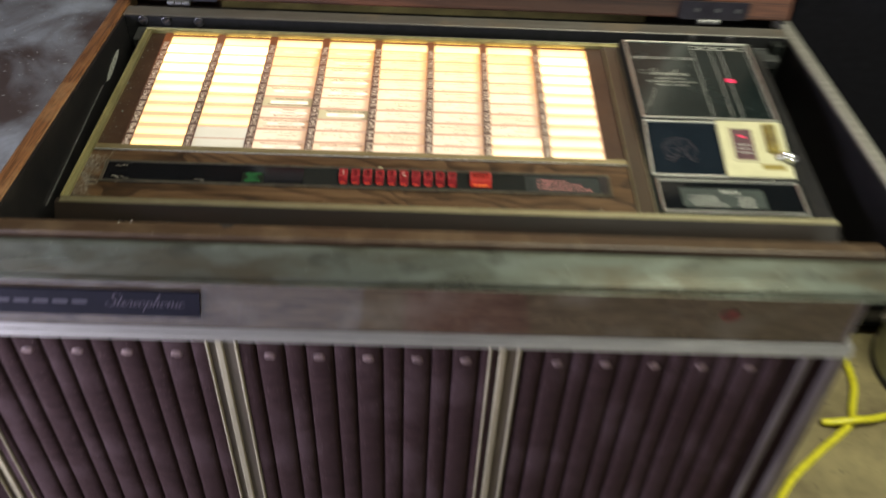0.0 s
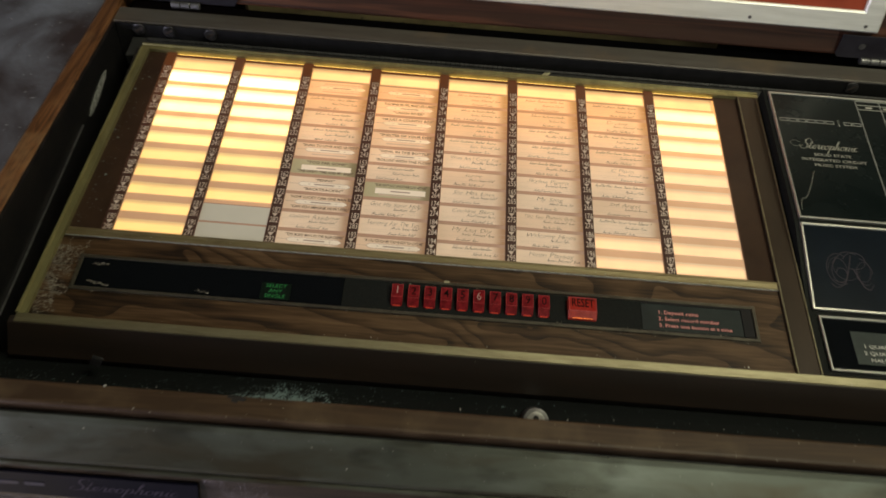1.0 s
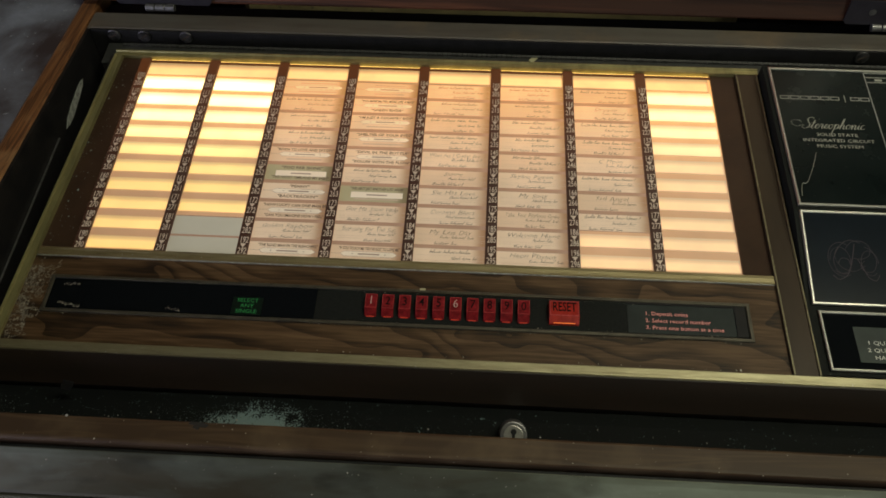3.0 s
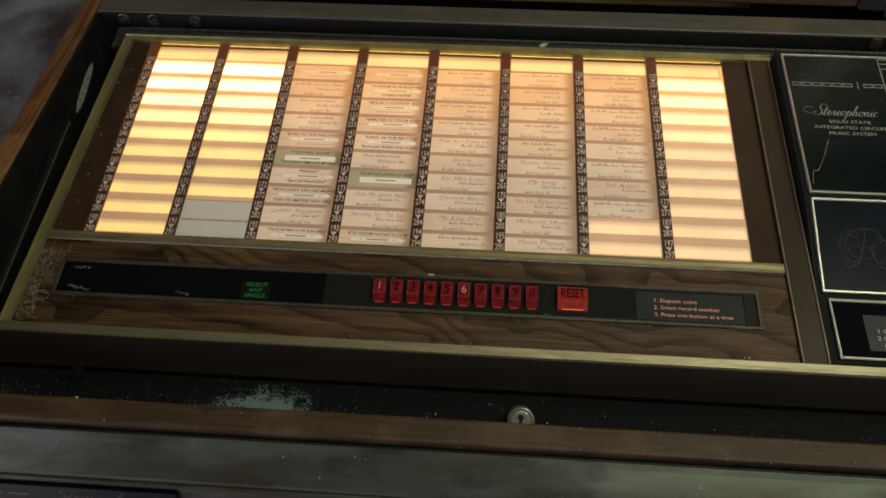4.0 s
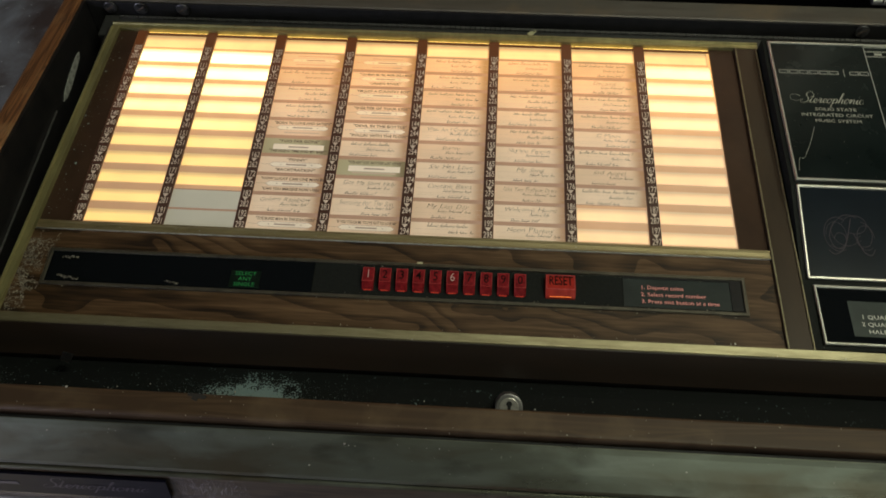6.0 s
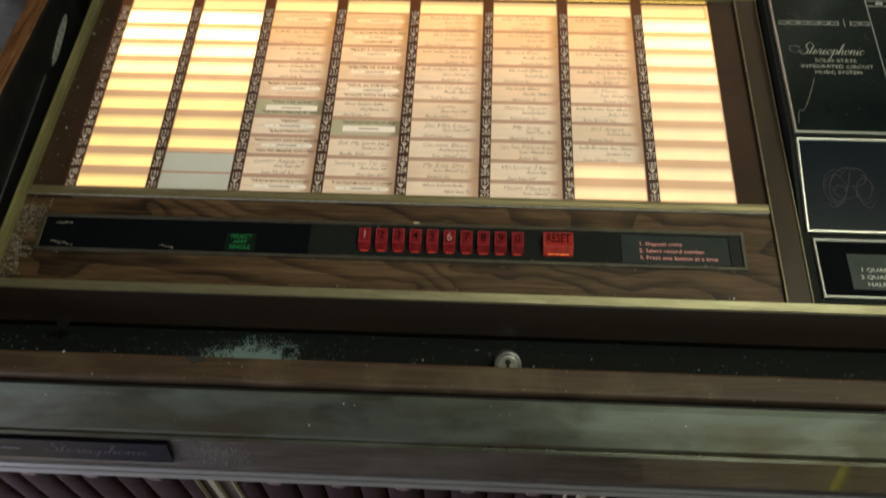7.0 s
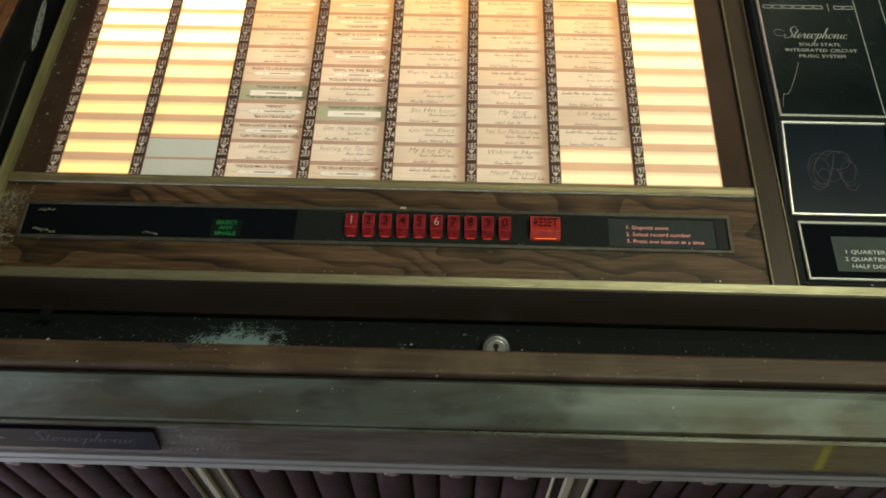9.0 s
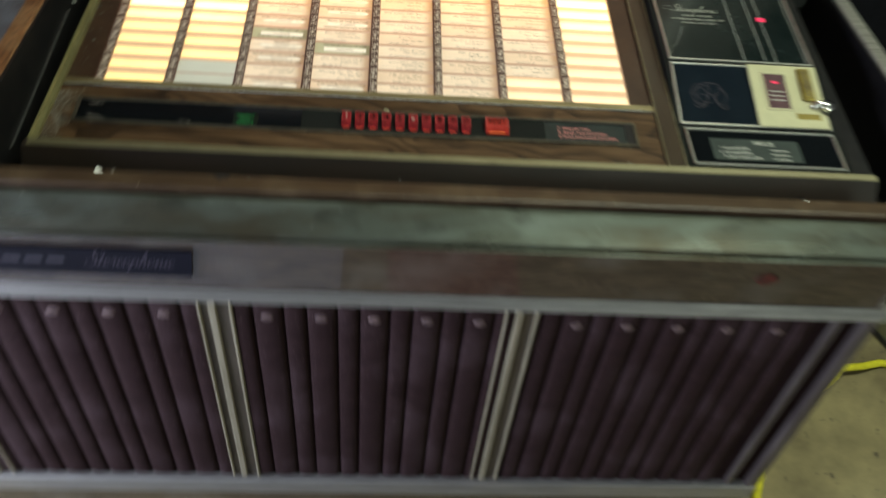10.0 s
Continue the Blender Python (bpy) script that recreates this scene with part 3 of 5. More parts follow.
def ring(bm, x0, x1, y0, y1, z0, z1, w, lip=0.0006):
    """A rectangular frame of four mitred bars with a small chamfer."""
    for flat, top in ((0.0, z1),):
        o = [(x0, y0), (x1, y0), (x1, y1), (x0, y1)]
        i = [(x0 + w, y0 + w), (x1 - w, y0 + w), (x1 - w, y1 - w), (x0 + w, y1 - w)]
        oc = [(x0 + lip, y0 + lip), (x1 - lip, y0 + lip), (x1 - lip, y1 - lip), (x0 + lip, y1 - lip)]
        ic = [(x0 + w - lip, y0 + w - lip), (x1 - w + lip, y0 + w - lip), (x1 - w + lip, y1 - w + lip), (x0 + w - lip, y1 - w + lip)]
        rows = [[bm.verts.new((x, y, z)) for x, y in q] for q, z in ((o, z0), (o, top - lip), (oc, top), (ic, top), (i, top - lip), (i, z0))]
        for r, s in zip(rows, rows[1:] + rows[:1]):
            for k in range(4):
                bm.faces.new((r[k], r[(k + 1) % 4], s[(k + 1) % 4], s[k]))
    return bm


def tube(bm, pts, r, n=10, closed=False):
    """A round bar along a line of points."""
    rows = []
    for i, p in enumerate(pts):
        a, b = pts[max(i - 1, 0)], pts[min(i + 1, len(pts) - 1)]
        d = (Vector(b) - Vector(a)).normalized()
        q = Vector((0, 0, 1)).rotation_difference(d).to_matrix()
        rows.append([bm.verts.new(Vector(p) + q @ Vector((r * math.cos(2 * math.pi * k / n), r * math.sin(2 * math.pi * k / n), 0))) for k in range(n)])
    for s, t in zip(rows, rows[1:]):
        for k in range(n):
            bm.faces.new((s[k], s[(k + 1) % n], t[(k + 1) % n], t[k]))
    bm.faces.new(rows[0][::-1])
    bm.faces.new(rows[-1])
    return bm


def spline(points, steps=10):
    out = []
    p = [Vector(q) for q in points]
    for i in range(len(p) - 1):
        a, b, c, d = p[max(i - 1, 0)], p[i], p[i + 1], p[min(i + 2, len(p) - 1)]
        for k in range(steps):
            t = k / steps
            out.append(0.5 * ((2 * b) + (c - a) * t + (2 * a - 5 * b + 4 * c - d) * t * t + (3 * b - a - 3 * c + d) * t ** 3))
    return out + [p[-1]]


def lettering(words, size, mat, align="CENTER", shear=0.0, wide=1.0, thin=0.0, thick=0.0001, spacing=1.0):
    cu = bpy.data.curves.new("letters", "FONT")
    cu.body, cu.size, cu.align_x, cu.align_y, cu.shear = words, size, align, "CENTER", shear
    cu.resolution_u, cu.extrude, cu.offset, cu.space_character = 2, thick, thin, spacing
    ob = new("letters", cu)
    me = bpy.data.meshes.new_from_object(ob.evaluated_get(bpy.context.evaluated_depsgraph_get()))
    bpy.data.objects.remove(ob)
    bpy.data.curves.remove(cu)
    me.transform(Matrix.Diagonal((wide, 1, 1, 1)))
    me.materials.clear()
    me.materials.append(mat)
    return me


CURSIVE = {
    "S": (1.35, [[(1.6, 2.0), (1.45, 2.45), (1.0, 2.5), (0.65, 2.1), (0.8, 1.5), (1.2, 1.0), (1.2, 0.35), (0.7, 0.0), (0.15, 0.15), (0.05, 0.55), (0.4, 0.75)]]),
    "t": (0.75, [[(0.0, 0.1), (0.4, 0.9), (0.55, 1.9), (0.42, 0.9), (0.35, 0.2), (0.55, 0.0), (0.8, 0.25)], [(0.1, 1.25), (0.85, 1.32)]]),
    "e": (0.75, [[(0.0, 0.2), (0.45, 0.45), (0.65, 0.8), (0.45, 1.0), (0.2, 0.7), (0.2, 0.3), (0.45, 0.0), (0.8, 0.25)]]),
    "r": (0.80, [[(0.0, 0.2), (0.2, 0.8), (0.3, 1.08), (0.5, 0.9), (0.62, 0.85), (0.52, 0.3), (0.65, 0.0), (0.85, 0.2)]]),
    "o": (0.88, [[(0.5, 1.0), (0.2, 0.8), (0.1, 0.4), (0.35, 0.0), (0.65, 0.2), (0.75, 0.6), (0.5, 1.0), (0.68, 0.85), (0.95, 0.9)]]),
    "p": (0.95, [[(0.05, 0.5), (0.3, 1.05), (0.2, 0.2), (0.05, -0.9)], [(0.2, 0.4), (0.5, 1.0), (0.82, 0.75), (0.7, 0.2), (0.4, 0.0), (0.25, 0.15)], [(0.5, 0.0), (0.98, 0.25)]]),
    "h": (1.05, [[(0.0, 0.2), (0.4, 1.2), (0.6, 2.1), (0.45, 2.25), (0.3, 1.2), (0.2, 0.0)], [(0.2, 0.2), (0.42, 0.8), (0.65, 1.0), (0.76, 0.7), (0.7, 0.2), (0.85, 0.0), (1.08, 0.25)]]),
    "n": (1.05, [[(0.0, 0.3), (0.22, 1.0), (0.2, 0.0)], [(0.2, 0.2), (0.42, 0.75), (0.65, 1.0), (0.76, 0.7), (0.7, 0.2), (0.85, 0.0), (1.08, 0.25)]]),
    "i": (0.55, [[(0.0, 0.2), (0.25, 0.95), (0.2, 0.3), (0.35, 0.0), (0.58, 0.25)], [(0.32, 1.40), (0.38, 1.50)]]),
    "c": (0.80, [[(0.68, 0.8), (0.45, 1.0), (0.15, 0.75), (0.1, 0.3), (0.35, 0.0), (0.8, 0.28)]]),
}


def cursive(word, tall, pen, slant=0.45):
    """A word in joined script, centred on the origin; the pen is broad on the way down."""
    bm = bmesh.new()
    width = sum(CURSIVE[c][0] for c in word)
    x = -width / 2
    for c in word:
        step, strokes = CURSIVE[c]
        for stroke in strokes:
            pts = [(((x + u + slant * v) * tall), v * tall) for u, v in stroke]
            line = spline([(px, py, 0) for px, py in pts], 6)
            sides = []
            for i, q in enumerate(line):
                d = (line[min(i + 1, len(line) - 1)] - line[max(i - 1, 0)]).normalized()
                half = pen * (0.5 + 0.75 * max(0.0, -d.y) ** 1.5)
                o = Vector((-d.y, d.x, 0)) * half
                sides.append((bm.verts.new(q + o), bm.verts.new(q - o)))
            for a, b in zip(sides, sides[1:]):
                bm.faces.new((a[0], b[0], b[1], a[1]))
        x += step
    return bm


def at_panel(x, y, z=0.0, rx=0.0, ry=0.0, rz=0.0):
    return PANEL @ pose(x, y, z, rx, ry, rz)

# ---------------------------------------------------------------- the room
RX0, RX1, RY0, RY1, RZ1 = -1.26, 3.4, -3.0, 2.6, 3.3
floor = part("floor", boxed(RX0 - 0.2, RX1 + 0.2, RY0 - 0.2, RY1 + 0.2, -0.1, 0.0), CONCRETE, None)
tagged(floor, "bare olive-tan concrete floor, stained and scuffed", "floor", kind="structure")
for wall_name, d in (("wall_north", (RX0 - 0.2, RX1 + 0.2, RY1, RY1 + 0.2)), ("wall_east", (RX1, RX1 + 0.2, RY0, RY1))):
    tagged(part(wall_name, boxed(*d, 0, RZ1), WALL, None), "dim painted room wall", "wall", kind="structure")
bm = bmesh.new()
for x0, x1, z0, z1 in ((RX0 - 0.2, 1.0, 0, RZ1), (2.7, RX1 + 0.2, 0, RZ1), (1.0, 2.7, 0, 1.1), (1.0, 2.7, 3.2, RZ1)):
    box(bm, x0, x1, RY0 - 0.2, RY0, z0, z1)
tagged(part("wall_south", bm, WALL, None), "dim painted room wall with a tall opening", "wall", kind="structure")
# unseen fill panel, added to brighten reflections on moulding and front board
win = thing("south_fill", (1.85, RY0 - 0.1, 1.1), "added unseen glowing panel in a white frame, fill for the front", "window", kind="structure")
part("window_frame", ring(bmesh.new(), -0.85, 0.85, -1.05, 1.05, -0.03, 0.03, 0.05), WHITE_FRAME, win, m=pose(1.85, RY0 - 0.1, 2.15, 90, 0, 0))
part("pane", boxed(-0.8, 0.8, -1.0, 1.0, -0.004, 0.004), SOUTH_FILL, win, m=pose(1.85, RY0 - 0.15, 2.15, 90, 0, 0))
bm = bmesh.new()
for y0, y1, z0, z1 in ((RY0, -1.35, 0, RZ1), (-0.35, RY1, 0, RZ1), (-1.35, -0.35, 0, 0.35), (-1.35, -0.35, 1.35, RZ1)):
    box(bm, RX0 - 0.2, RX0, y0, y1, z0, z1)
tagged(part("wall_west", bm, WALL, None), "dim painted room wall with a window opening", "wall", kind="structure")
win = thing("window_1", (RX0 - 0.1, -0.85, 0.35), "white framed window with daylight behind", "window", kind="structure")
part("window_frame", ring(bmesh.new(), -0.5, 0.5, -0.5, 0.5, -0.03, 0.03, 0.05), WHITE_FRAME, win, m=pose(RX0 - 0.1, -0.85, 0.85, 90, 0, 90))
part("pane", boxed(-0.45, 0.45, -0.45, 0.45, -0.004, 0.004), SKY, win, m=pose(RX0 - 0.15, -0.85, 0.85, 90, 0, 90))
tagged(part("ceiling", boxed(RX0 - 0.2, RX1 + 0.2, RY0 - 0.2, RY1 + 0.2, RZ1, RZ1 + 0.1), CEILING, None), "plain board ceiling", "ceiling", kind="structure")
lamp = thing("ceiling_light", (1.25, -0.18, 2.7), "long hanging lamp with a glowing diffuser", "lamp")
part("frame", ring(bmesh.new(), -0.62, 0.62, -0.15, 0.15, -0.05, 0.0, 0.02), WHITE_FRAME, lamp, m=pose(1.25, -0.18, 2.698))
part("diffuser", boxed(-0.598, 0.598, -0.128, 0.128, -0.04, -0.03, 0.003), LAMP_GLOW, lamp, m=pose(1.25, -0.18, 2.69))
for x in (0.75, 1.75):
    part("hanger", cylinder(bmesh.new(), (x, -0.18, 2.999), (0, 0, 1), 0.006, 0.602, 10), WHITE_FRAME, lamp)
part("cover", boxed(0.652, 1.848, -0.308, -0.052, 2.672, 2.698, 0.003), WHITE_FRAME, lamp)

# ---------------------------------------------------------------- jukebox cabinet
RIM = 0.874
WX0, WX1 = -0.095, 1.003
WF, WB = -0.202, 0.318
FX0, FX1 = -0.262, 0.950
juke = thing("jukebox", (0.4, 0.05, 0.0), "walnut console jukebox with gilt trim, open lid, lit title panel", "jukebox")

part("front_rail", boxed(FX0, FX1, -0.224, WF, 0.70, RIM, 0.0025, 2), RAIL_WOOD, juke, "worn brown wooden front rail")
part("side_panel", boxed(-0.117, WX0, WF, 0.40, 0.10, RIM + 0.001, 0.003, 2), SIDE_WOOD, juke, "orange-brown side with a worn edge")
part("side_panel", boxed(WX1, WX1 + 0.021, -0.20, 0.40, 0.74, RIM + 0.001, 0.003, 2), TRIM, juke, "dull metal-edged side")
part("side_base", boxed(FX1 - 0.03, FX1 - 0.006, -0.2, 0.36, 0.06, 0.74, 0.002), FACE_WOOD, juke)
part("back_rail", boxed(WX0, WX1, WB, 0.351, 0.74, RIM, 0.002), BACK_GREY, juke, "grey-brown back rail")
part("back_lining", boxed(WX0 + 0.005, WX1 - 0.005, WB - 0.003, WB - 0.0002, 0.79, RIM - 0.0008), MATT_BLACK, juke, "black painted lining")
part("corner_post", boxed(0.972, 0.992, 0.297, 0.314, 0.80, RIM - 0.004, 0.002), CRINKLE, juke)
part("back_panel", boxed(-0.09, 0.92, 0.352, 0.366, 0.06, 0.80), BLACK, juke)
part("back_ledge", boxed(WX0, WX1, 0.3515, 0.392, 0.802, 0.858, 0.002), MATT_BLACK, juke, "black ledge behind the back rail")
part("bottom", boxed(-0.25, 0.92, -0.21, 0.36, 0.06, 0.08), BLACK, juke)
part("plinth", boxed(-0.22, 0.90, -0.19, 0.34, 0.0, 0.06), BLACK, juke)
for x0, x1, y0, y1, z0, z1 in ((WX0, WX0 + 0.004, WF, WB, 0.76, RIM - 0.002), (WX1 - 0.004, WX1, WF, WB, 0.76, RIM - 0.002),
                               (WX0 + 0.004, WX1 - 0.004, WB - 0.003, WB - 0.001, 0.76, 0.789)):
    part("well_lining", boxed(x0, x1, y0, y1, z0, z1), BLACK, juke, "black painted lining")
part("well_floor", boxed(WX0 + 0.004, WX1 - 0.004, WF, WB - 0.003, 0.745, 0.76), BLACK, juke)
# the sloping black gutter between fascia and rail
part("gutter", profile_x(bmesh.new(), [(-0.128, 0.795), (-0.150, 0.801), (-0.178, 0.806), (WF, 0.812), (WF, 0.770), (-0.128, 0.770)], WX0 + 0.004, WX1 - 0.004), CHANNEL, juke, "black gutter with dust in it")

# mouldings of the front
part("moulding", profile_x(bmesh.new(), [(-0.2285, 0.858), (-0.2288, 0.8672), (-0.2296, 0.8672), (-0.233, 0.8645), (-0.2445, 0.851), (-0.2535, 0.8395), (-0.2545, 0.836), (-0.2535, 0.833), (-0.2285, 0.833)], FX0 - 0.006, FX1 + 0.006), BAND, juke, "dusty grey metal moulding with stains")
part("groove", boxed(FX0, FX1, -0.2284, -0.2241, 0.834, 0.862), MATT_BLACK, juke, "dark joint behind the moulding")
part("moulding_bead", profile_x(bmesh.new(), [(-0.224, 0.8328), (-0.256, 0.8328), (-0.2575, 0.831), (-0.256, 0.829), (-0.224, 0.829)], FX0 - 0.004, FX1 + 0.004), BAND, juke)
part("front_board", profile_x(bmesh.new(), [(-0.224, 0.8288), (-0.2515, 0.8288), (-0.2525, 0.752), (-0.224, 0.752)], FX0, 0.9248), FACE_WOOD, juke, "glossy dark wood-grained board")
part("corner_cap", prism_z(bmesh.new(), [(0.925, -0.2524), (0.9285, -0.2535), (0.9520, -0.2270), (0.9520, -0.2010), (0.925, -0.2010)], 0.752, 0.8286), CAP, juke, "grey-purple metal cap at the corner")
for z0, z1, y in ((0.7450, 0.7518, -0.2565), (0.7368, 0.7448, -0.2590), (0.7290, 0.7366, -0.2565)):
    part("trim_bead", profile_x(bmesh.new(), [(-0.224, z0), (y + 0.002, z0), (y, (z0 + z1) / 2), (y + 0.002, z1), (-0.224, z1)], FX0 - 0.008, 0.942), TRIM, juke, "ribbed dull aluminium trim")


def blister_dots():
    """Rows of tiny blisters round the name plate, thinning out past its end."""
    rnd = random.Random(3)
    bm = bmesh.new()
    for i in range(230):
        for j in range(36):
            x, z = FX0 + 0.002 + i * 0.00206 + (j % 2) * 0.001, 0.7575 + j * 0.00198
            if (x < 0.153 and 0.769 < z < 0.820) or rnd.random() < max(0.10, (x - 0.12) / 0.11):
                continue
            s = 0.00046 * rnd.uniform(0.6, 1.2)
            v = [bm.verts.new((x + s * a, -0.2526, z + s * b)) for a, b in ((-1, 0), (0, -1), (1, 0), (0, 1))]
            tip = bm.verts.new((x, -0.2532, z))
            for k in range(4):
                bm.faces.new((v[k], v[(k + 1) % 4], tip))
    return bm


part("blister_dots", blister_dots(), DOTS, juke, "tiny raised dots round the name plate")
bm = prism_z(bmesh.new(), [(-0.24, 0.772), (0.1425, 0.772), (0.1480, 0.8135), (-0.24, 0.8135)], 0, 0.0025)
plate = part("name_plate", bm, PLATE, juke, "dark blue name plate with silver script", m=pose(0, -0.2534, 0, 90, 0, 0))
part("script", cursive("Stereophonic", 0.0088, 0.0007), SCRIPT_INK, plate, m=pose(0.080, -0.2562, 0.7885, 90, 0, 0))
for k in range(7):
    part("bar", boxed(-0.138 + k * 0.0225, -0.121 + k * 0.0225, -0.2563, -0.2559, 0.7915, 0.7970), DIM_INK, plate)
bm = prism_z(bmesh.new(), [(-0.013, -0.003), (-0.006, -0.010), (0.005, -0.008), (0.013, -0.001), (0.009, 0.007), (-0.001, 0.009), (-0.009, 0.006)], 0, 0.0008)
part("red_mark", bm, KNOT_RED, juke, "chipped red paint mark", m=pose(0.776, -0.2522, 0.797, 90, 0, 0))

# speaker grille: three bays of fluted ribs between gilt pilasters
part("grille_backing", boxed(FX0, FX1, -0.236, -0.226, 0.27, 0.735), GRILLE_BACK, juke)


def rib_mesh(w, z0, z1, y, depth, mat):
    """A rounded upright whose head and foot lean back into the grille."""
    bm = bmesh.new()
    levels = [(z0, 0.35), (z0 + 0.004, 0.75), (z0 + 0.012, 1.0), (z1 - 0.05, 1.0), (z1 - 0.02, 0.9), (z1, 0.72)]
    across = [(0.5 * math.sin(math.radians(a)), math.cos(math.radians(a)) ** 0.75) for a in (-90, -82, -70, -55, -38, -18, 0, 18, 38, 55, 70, 82, 90)]
    rows = [[bm.verts.new((w * u, y - depth * v * s, z)) for u, v in across] for z, s in levels]
    for a, b in zip(rows, rows[1:]):
        for i in range(len(across) - 1):
            bm.faces.new((a[i], a[i + 1], b[i + 1], b[i]))
    bm.faces.new(rows[-1])
    return finish(bm, mat, True)


RIB = rib_mesh(0.0335, 0.30, 0.7285, -0.236, 0.0070, GRILLE)
bm = bmesh.new()
bmesh.ops.create_uvsphere(bm, u_segments=10, v_segments=6, radius=1.0)
bmesh.ops.transform(bm, matrix=Matrix.Diagonal((0.0080, 0.0011, 0.0060, 1)), verts=bm.verts)
STUD = finish(bm, HEAD, True)
GRILLE_X = (0.215, 0.583, -0.153)
for start in GRILLE_X:
    for k in range(5):
        rib = part("rib", RIB, GRILLE, juke, m=pose(start + 0.0625 * k, 0, 0))
        part("stud", STUD, None, rib, m=pose(start + 0.0625 * k, -0.2424, 0.690))
SMALL_RIB = rib_mesh(0.0245, 0.30, 0.7285, -0.236, 0.0062, GRILLE)
for start in GRILLE_X:
    for k in range(6):
        part("slat", SMALL_RIB, GRILLE, juke, m=pose(start - 0.03125 + 0.0625 * k, 0, 0))
for px in (0.156, 0.514, -0.20):
    pil = part("pilaster", boxed(px - 0.0225, px + 0.0225, -0.239, -0.2362, 0.30, 0.7288), PILASTER_BACK, juke, "gilt ribbed pilaster")
    for dx, w in ((-0.0185, 0.0018), (-0.003, 0.0045), (0.0180, 0.0022)):
        part("fillet", boxed(px + dx - w, px + dx + w, -0.2440, -0.239, 0.302, 0.7287, 0.0015), PILASTER, pil)
part("corner_fillet", boxed(0.8965, 0.9065, -0.2450, -0.236, 0.302, 0.7287, 0.002, 2), CAP, juke, "worn grey corner fillet")
part("corner_board", boxed(0.9310, FX1, -0.247, -0.2242, 0.27, 0.7288, 0.002), CAP, juke, "grey-brown corner board")
part("base_rail", boxed(FX0, FX1, -0.250, -0.224, 0.262, 0.301, 0.004, 2), TRIM, juke, "dull metal rail under the grille")
part("base_board", boxed(FX0, FX1, -0.244, -0.224, 0.06, 0.261, 0.002), FACE_WOOD, juke)

CLIPS = ((0.0297, 29.5, 0.0095, 17.2, 28.4), (0.842, -8.5, 0.009, 16.2, 25.4))
# brown fascia under the gilt edge of the tray, with two bright clips
bm = profile_x(bmesh.new(), [(-0.118, 0.003), (-0.139, -0.020), (-0.139, -0.040), (-0.110, -0.040), (-0.110, 0.003)], -0.062, 0.944)
part("fascia", bm, BROWN, juke, "matt brown metal fascia", m=PANEL)


def clip_mesh(w, b0, b1, r):
    """A bright finger bent over a short arc, with a stem running back under the fascia."""
    bm = bmesh.new()
    rows = []
    for i in range(9):
        b = math.radians(b0 + (b1 - b0) * i / 8)
        rows.append([bm.verts.new((u * w, -r * math.sin(b), r * math.cos(b))) for u in (-0.5, 0.5)])
    for p, q in zip(rows, rows[1:]):
        bm.faces.new((p[0], p[1], q[1], q[0]))
    for p, q in zip(rows, rows[1:]):
        bm.faces.new([bm.verts.new((v.co.x, v.co.y + 0.0003, v.co.z - 0.0008)) for v in (q[0], q[1], p[1], p[0])])
    return finish(bm, DARK_CHROME, True)


for x, turn, w, b0, b1 in CLIPS:
    part("clip", clip_mesh(w, b0, b1, 0.045), None, juke, "bright metal clip on the fascia", m=Matrix.Translation((x, -0.148, 0.8237)) @ pose(0, 0, 0, 0, turn, 0) @ Matrix.Translation((0, 0.045 * math.sin(math.radians((b0 + b1) / 2)), -0.045 * math.cos(math.radians((b0 + b1) / 2)))))

# lock in the gutter
bm = bmesh.new()
cylinder(bm, (0.434, -0.167, 0.810), (0, -0.55, 0.83), 0.0122, 0.022, 32, bevel=0.0014)
lock = part("lock", bm, STEEL, juke, "round steel cylinder lock", smooth=False)
lm = look((0.434, -0.167, 0.810), (0.434, -0.167 + 0.55, 0.810 - 0.83))
bm = bmesh.new()
cylinder(bm, (0, 0, 0.0114), (0, 0, 1), 0.0086, 0.0014, 28, bevel=0.0004)
part("lock_face", bm, LOCK_FACE, lock, m=lm)
bm = bmesh.new()
box(bm, -0.0013, 0.0013, -0.0055, 0.0015, 0.0120, 0.0126)
cylinder(bm, (0, 0.003, 0.0123), (0, 0, 1), 0.0026, 0.0006, 12)
part("keyhole", bm, MATT_BLACK, lock, m=lm)

# dust that has gathered in the gutter and on the fascia's end
random.seed(5)


def dust(name, n, spot, size, m, spread, mat=DUST):
    bm = bmesh.new()
    for _ in range(n):
        x, y, z = spot()
        s = size * random.uniform(0.4, 1.6) * (1 + 1.4 * (random.random() > 0.93))
        a = random.uniform(0, 3.14)
        vs = [bm.verts.new((x + s * math.cos(a + k * 1.2566) * random.uniform(0.6, 1.2), y + s * math.sin(a + k * 1.2566) * random.uniform(0.6, 1.2), z)) for k in range(5)]
        tip = bm.verts.new((x, y, z + 0.2 * s))
        for k in range(5):
            bm.faces.new((vs[k], vs[(k + 1) % 5], tip))
    return tagged(part(name, bm, mat, None, m=m), spread, "dust", kind="stuff")


def gutter_spot():
    x = random.gauss(0.205, 0.030) if random.random() < 0.62 else random.gauss(0.22, 0.085)
    if random.random() < 0.16:
        x = random.uniform(-0.09, -0.02)
    if random.random() < 0.06:
        x = random.uniform(-0.09, 0.99)
    u = min(max(random.gauss(0.62, 0.26), 0.04), 0.99) if abs(x - 0.215) > 0.045 else 1 - abs(random.gauss(0, 0.42))
    u = min(max(u, 0.03), 0.99)
    return x, -0.146 - u * 0.055, 0.8005 + u * 0.0112


dust("gutter_dust", 12000, gutter_spot, 0.00015, IDENT, "grey dust and grit lying in the black gutter")


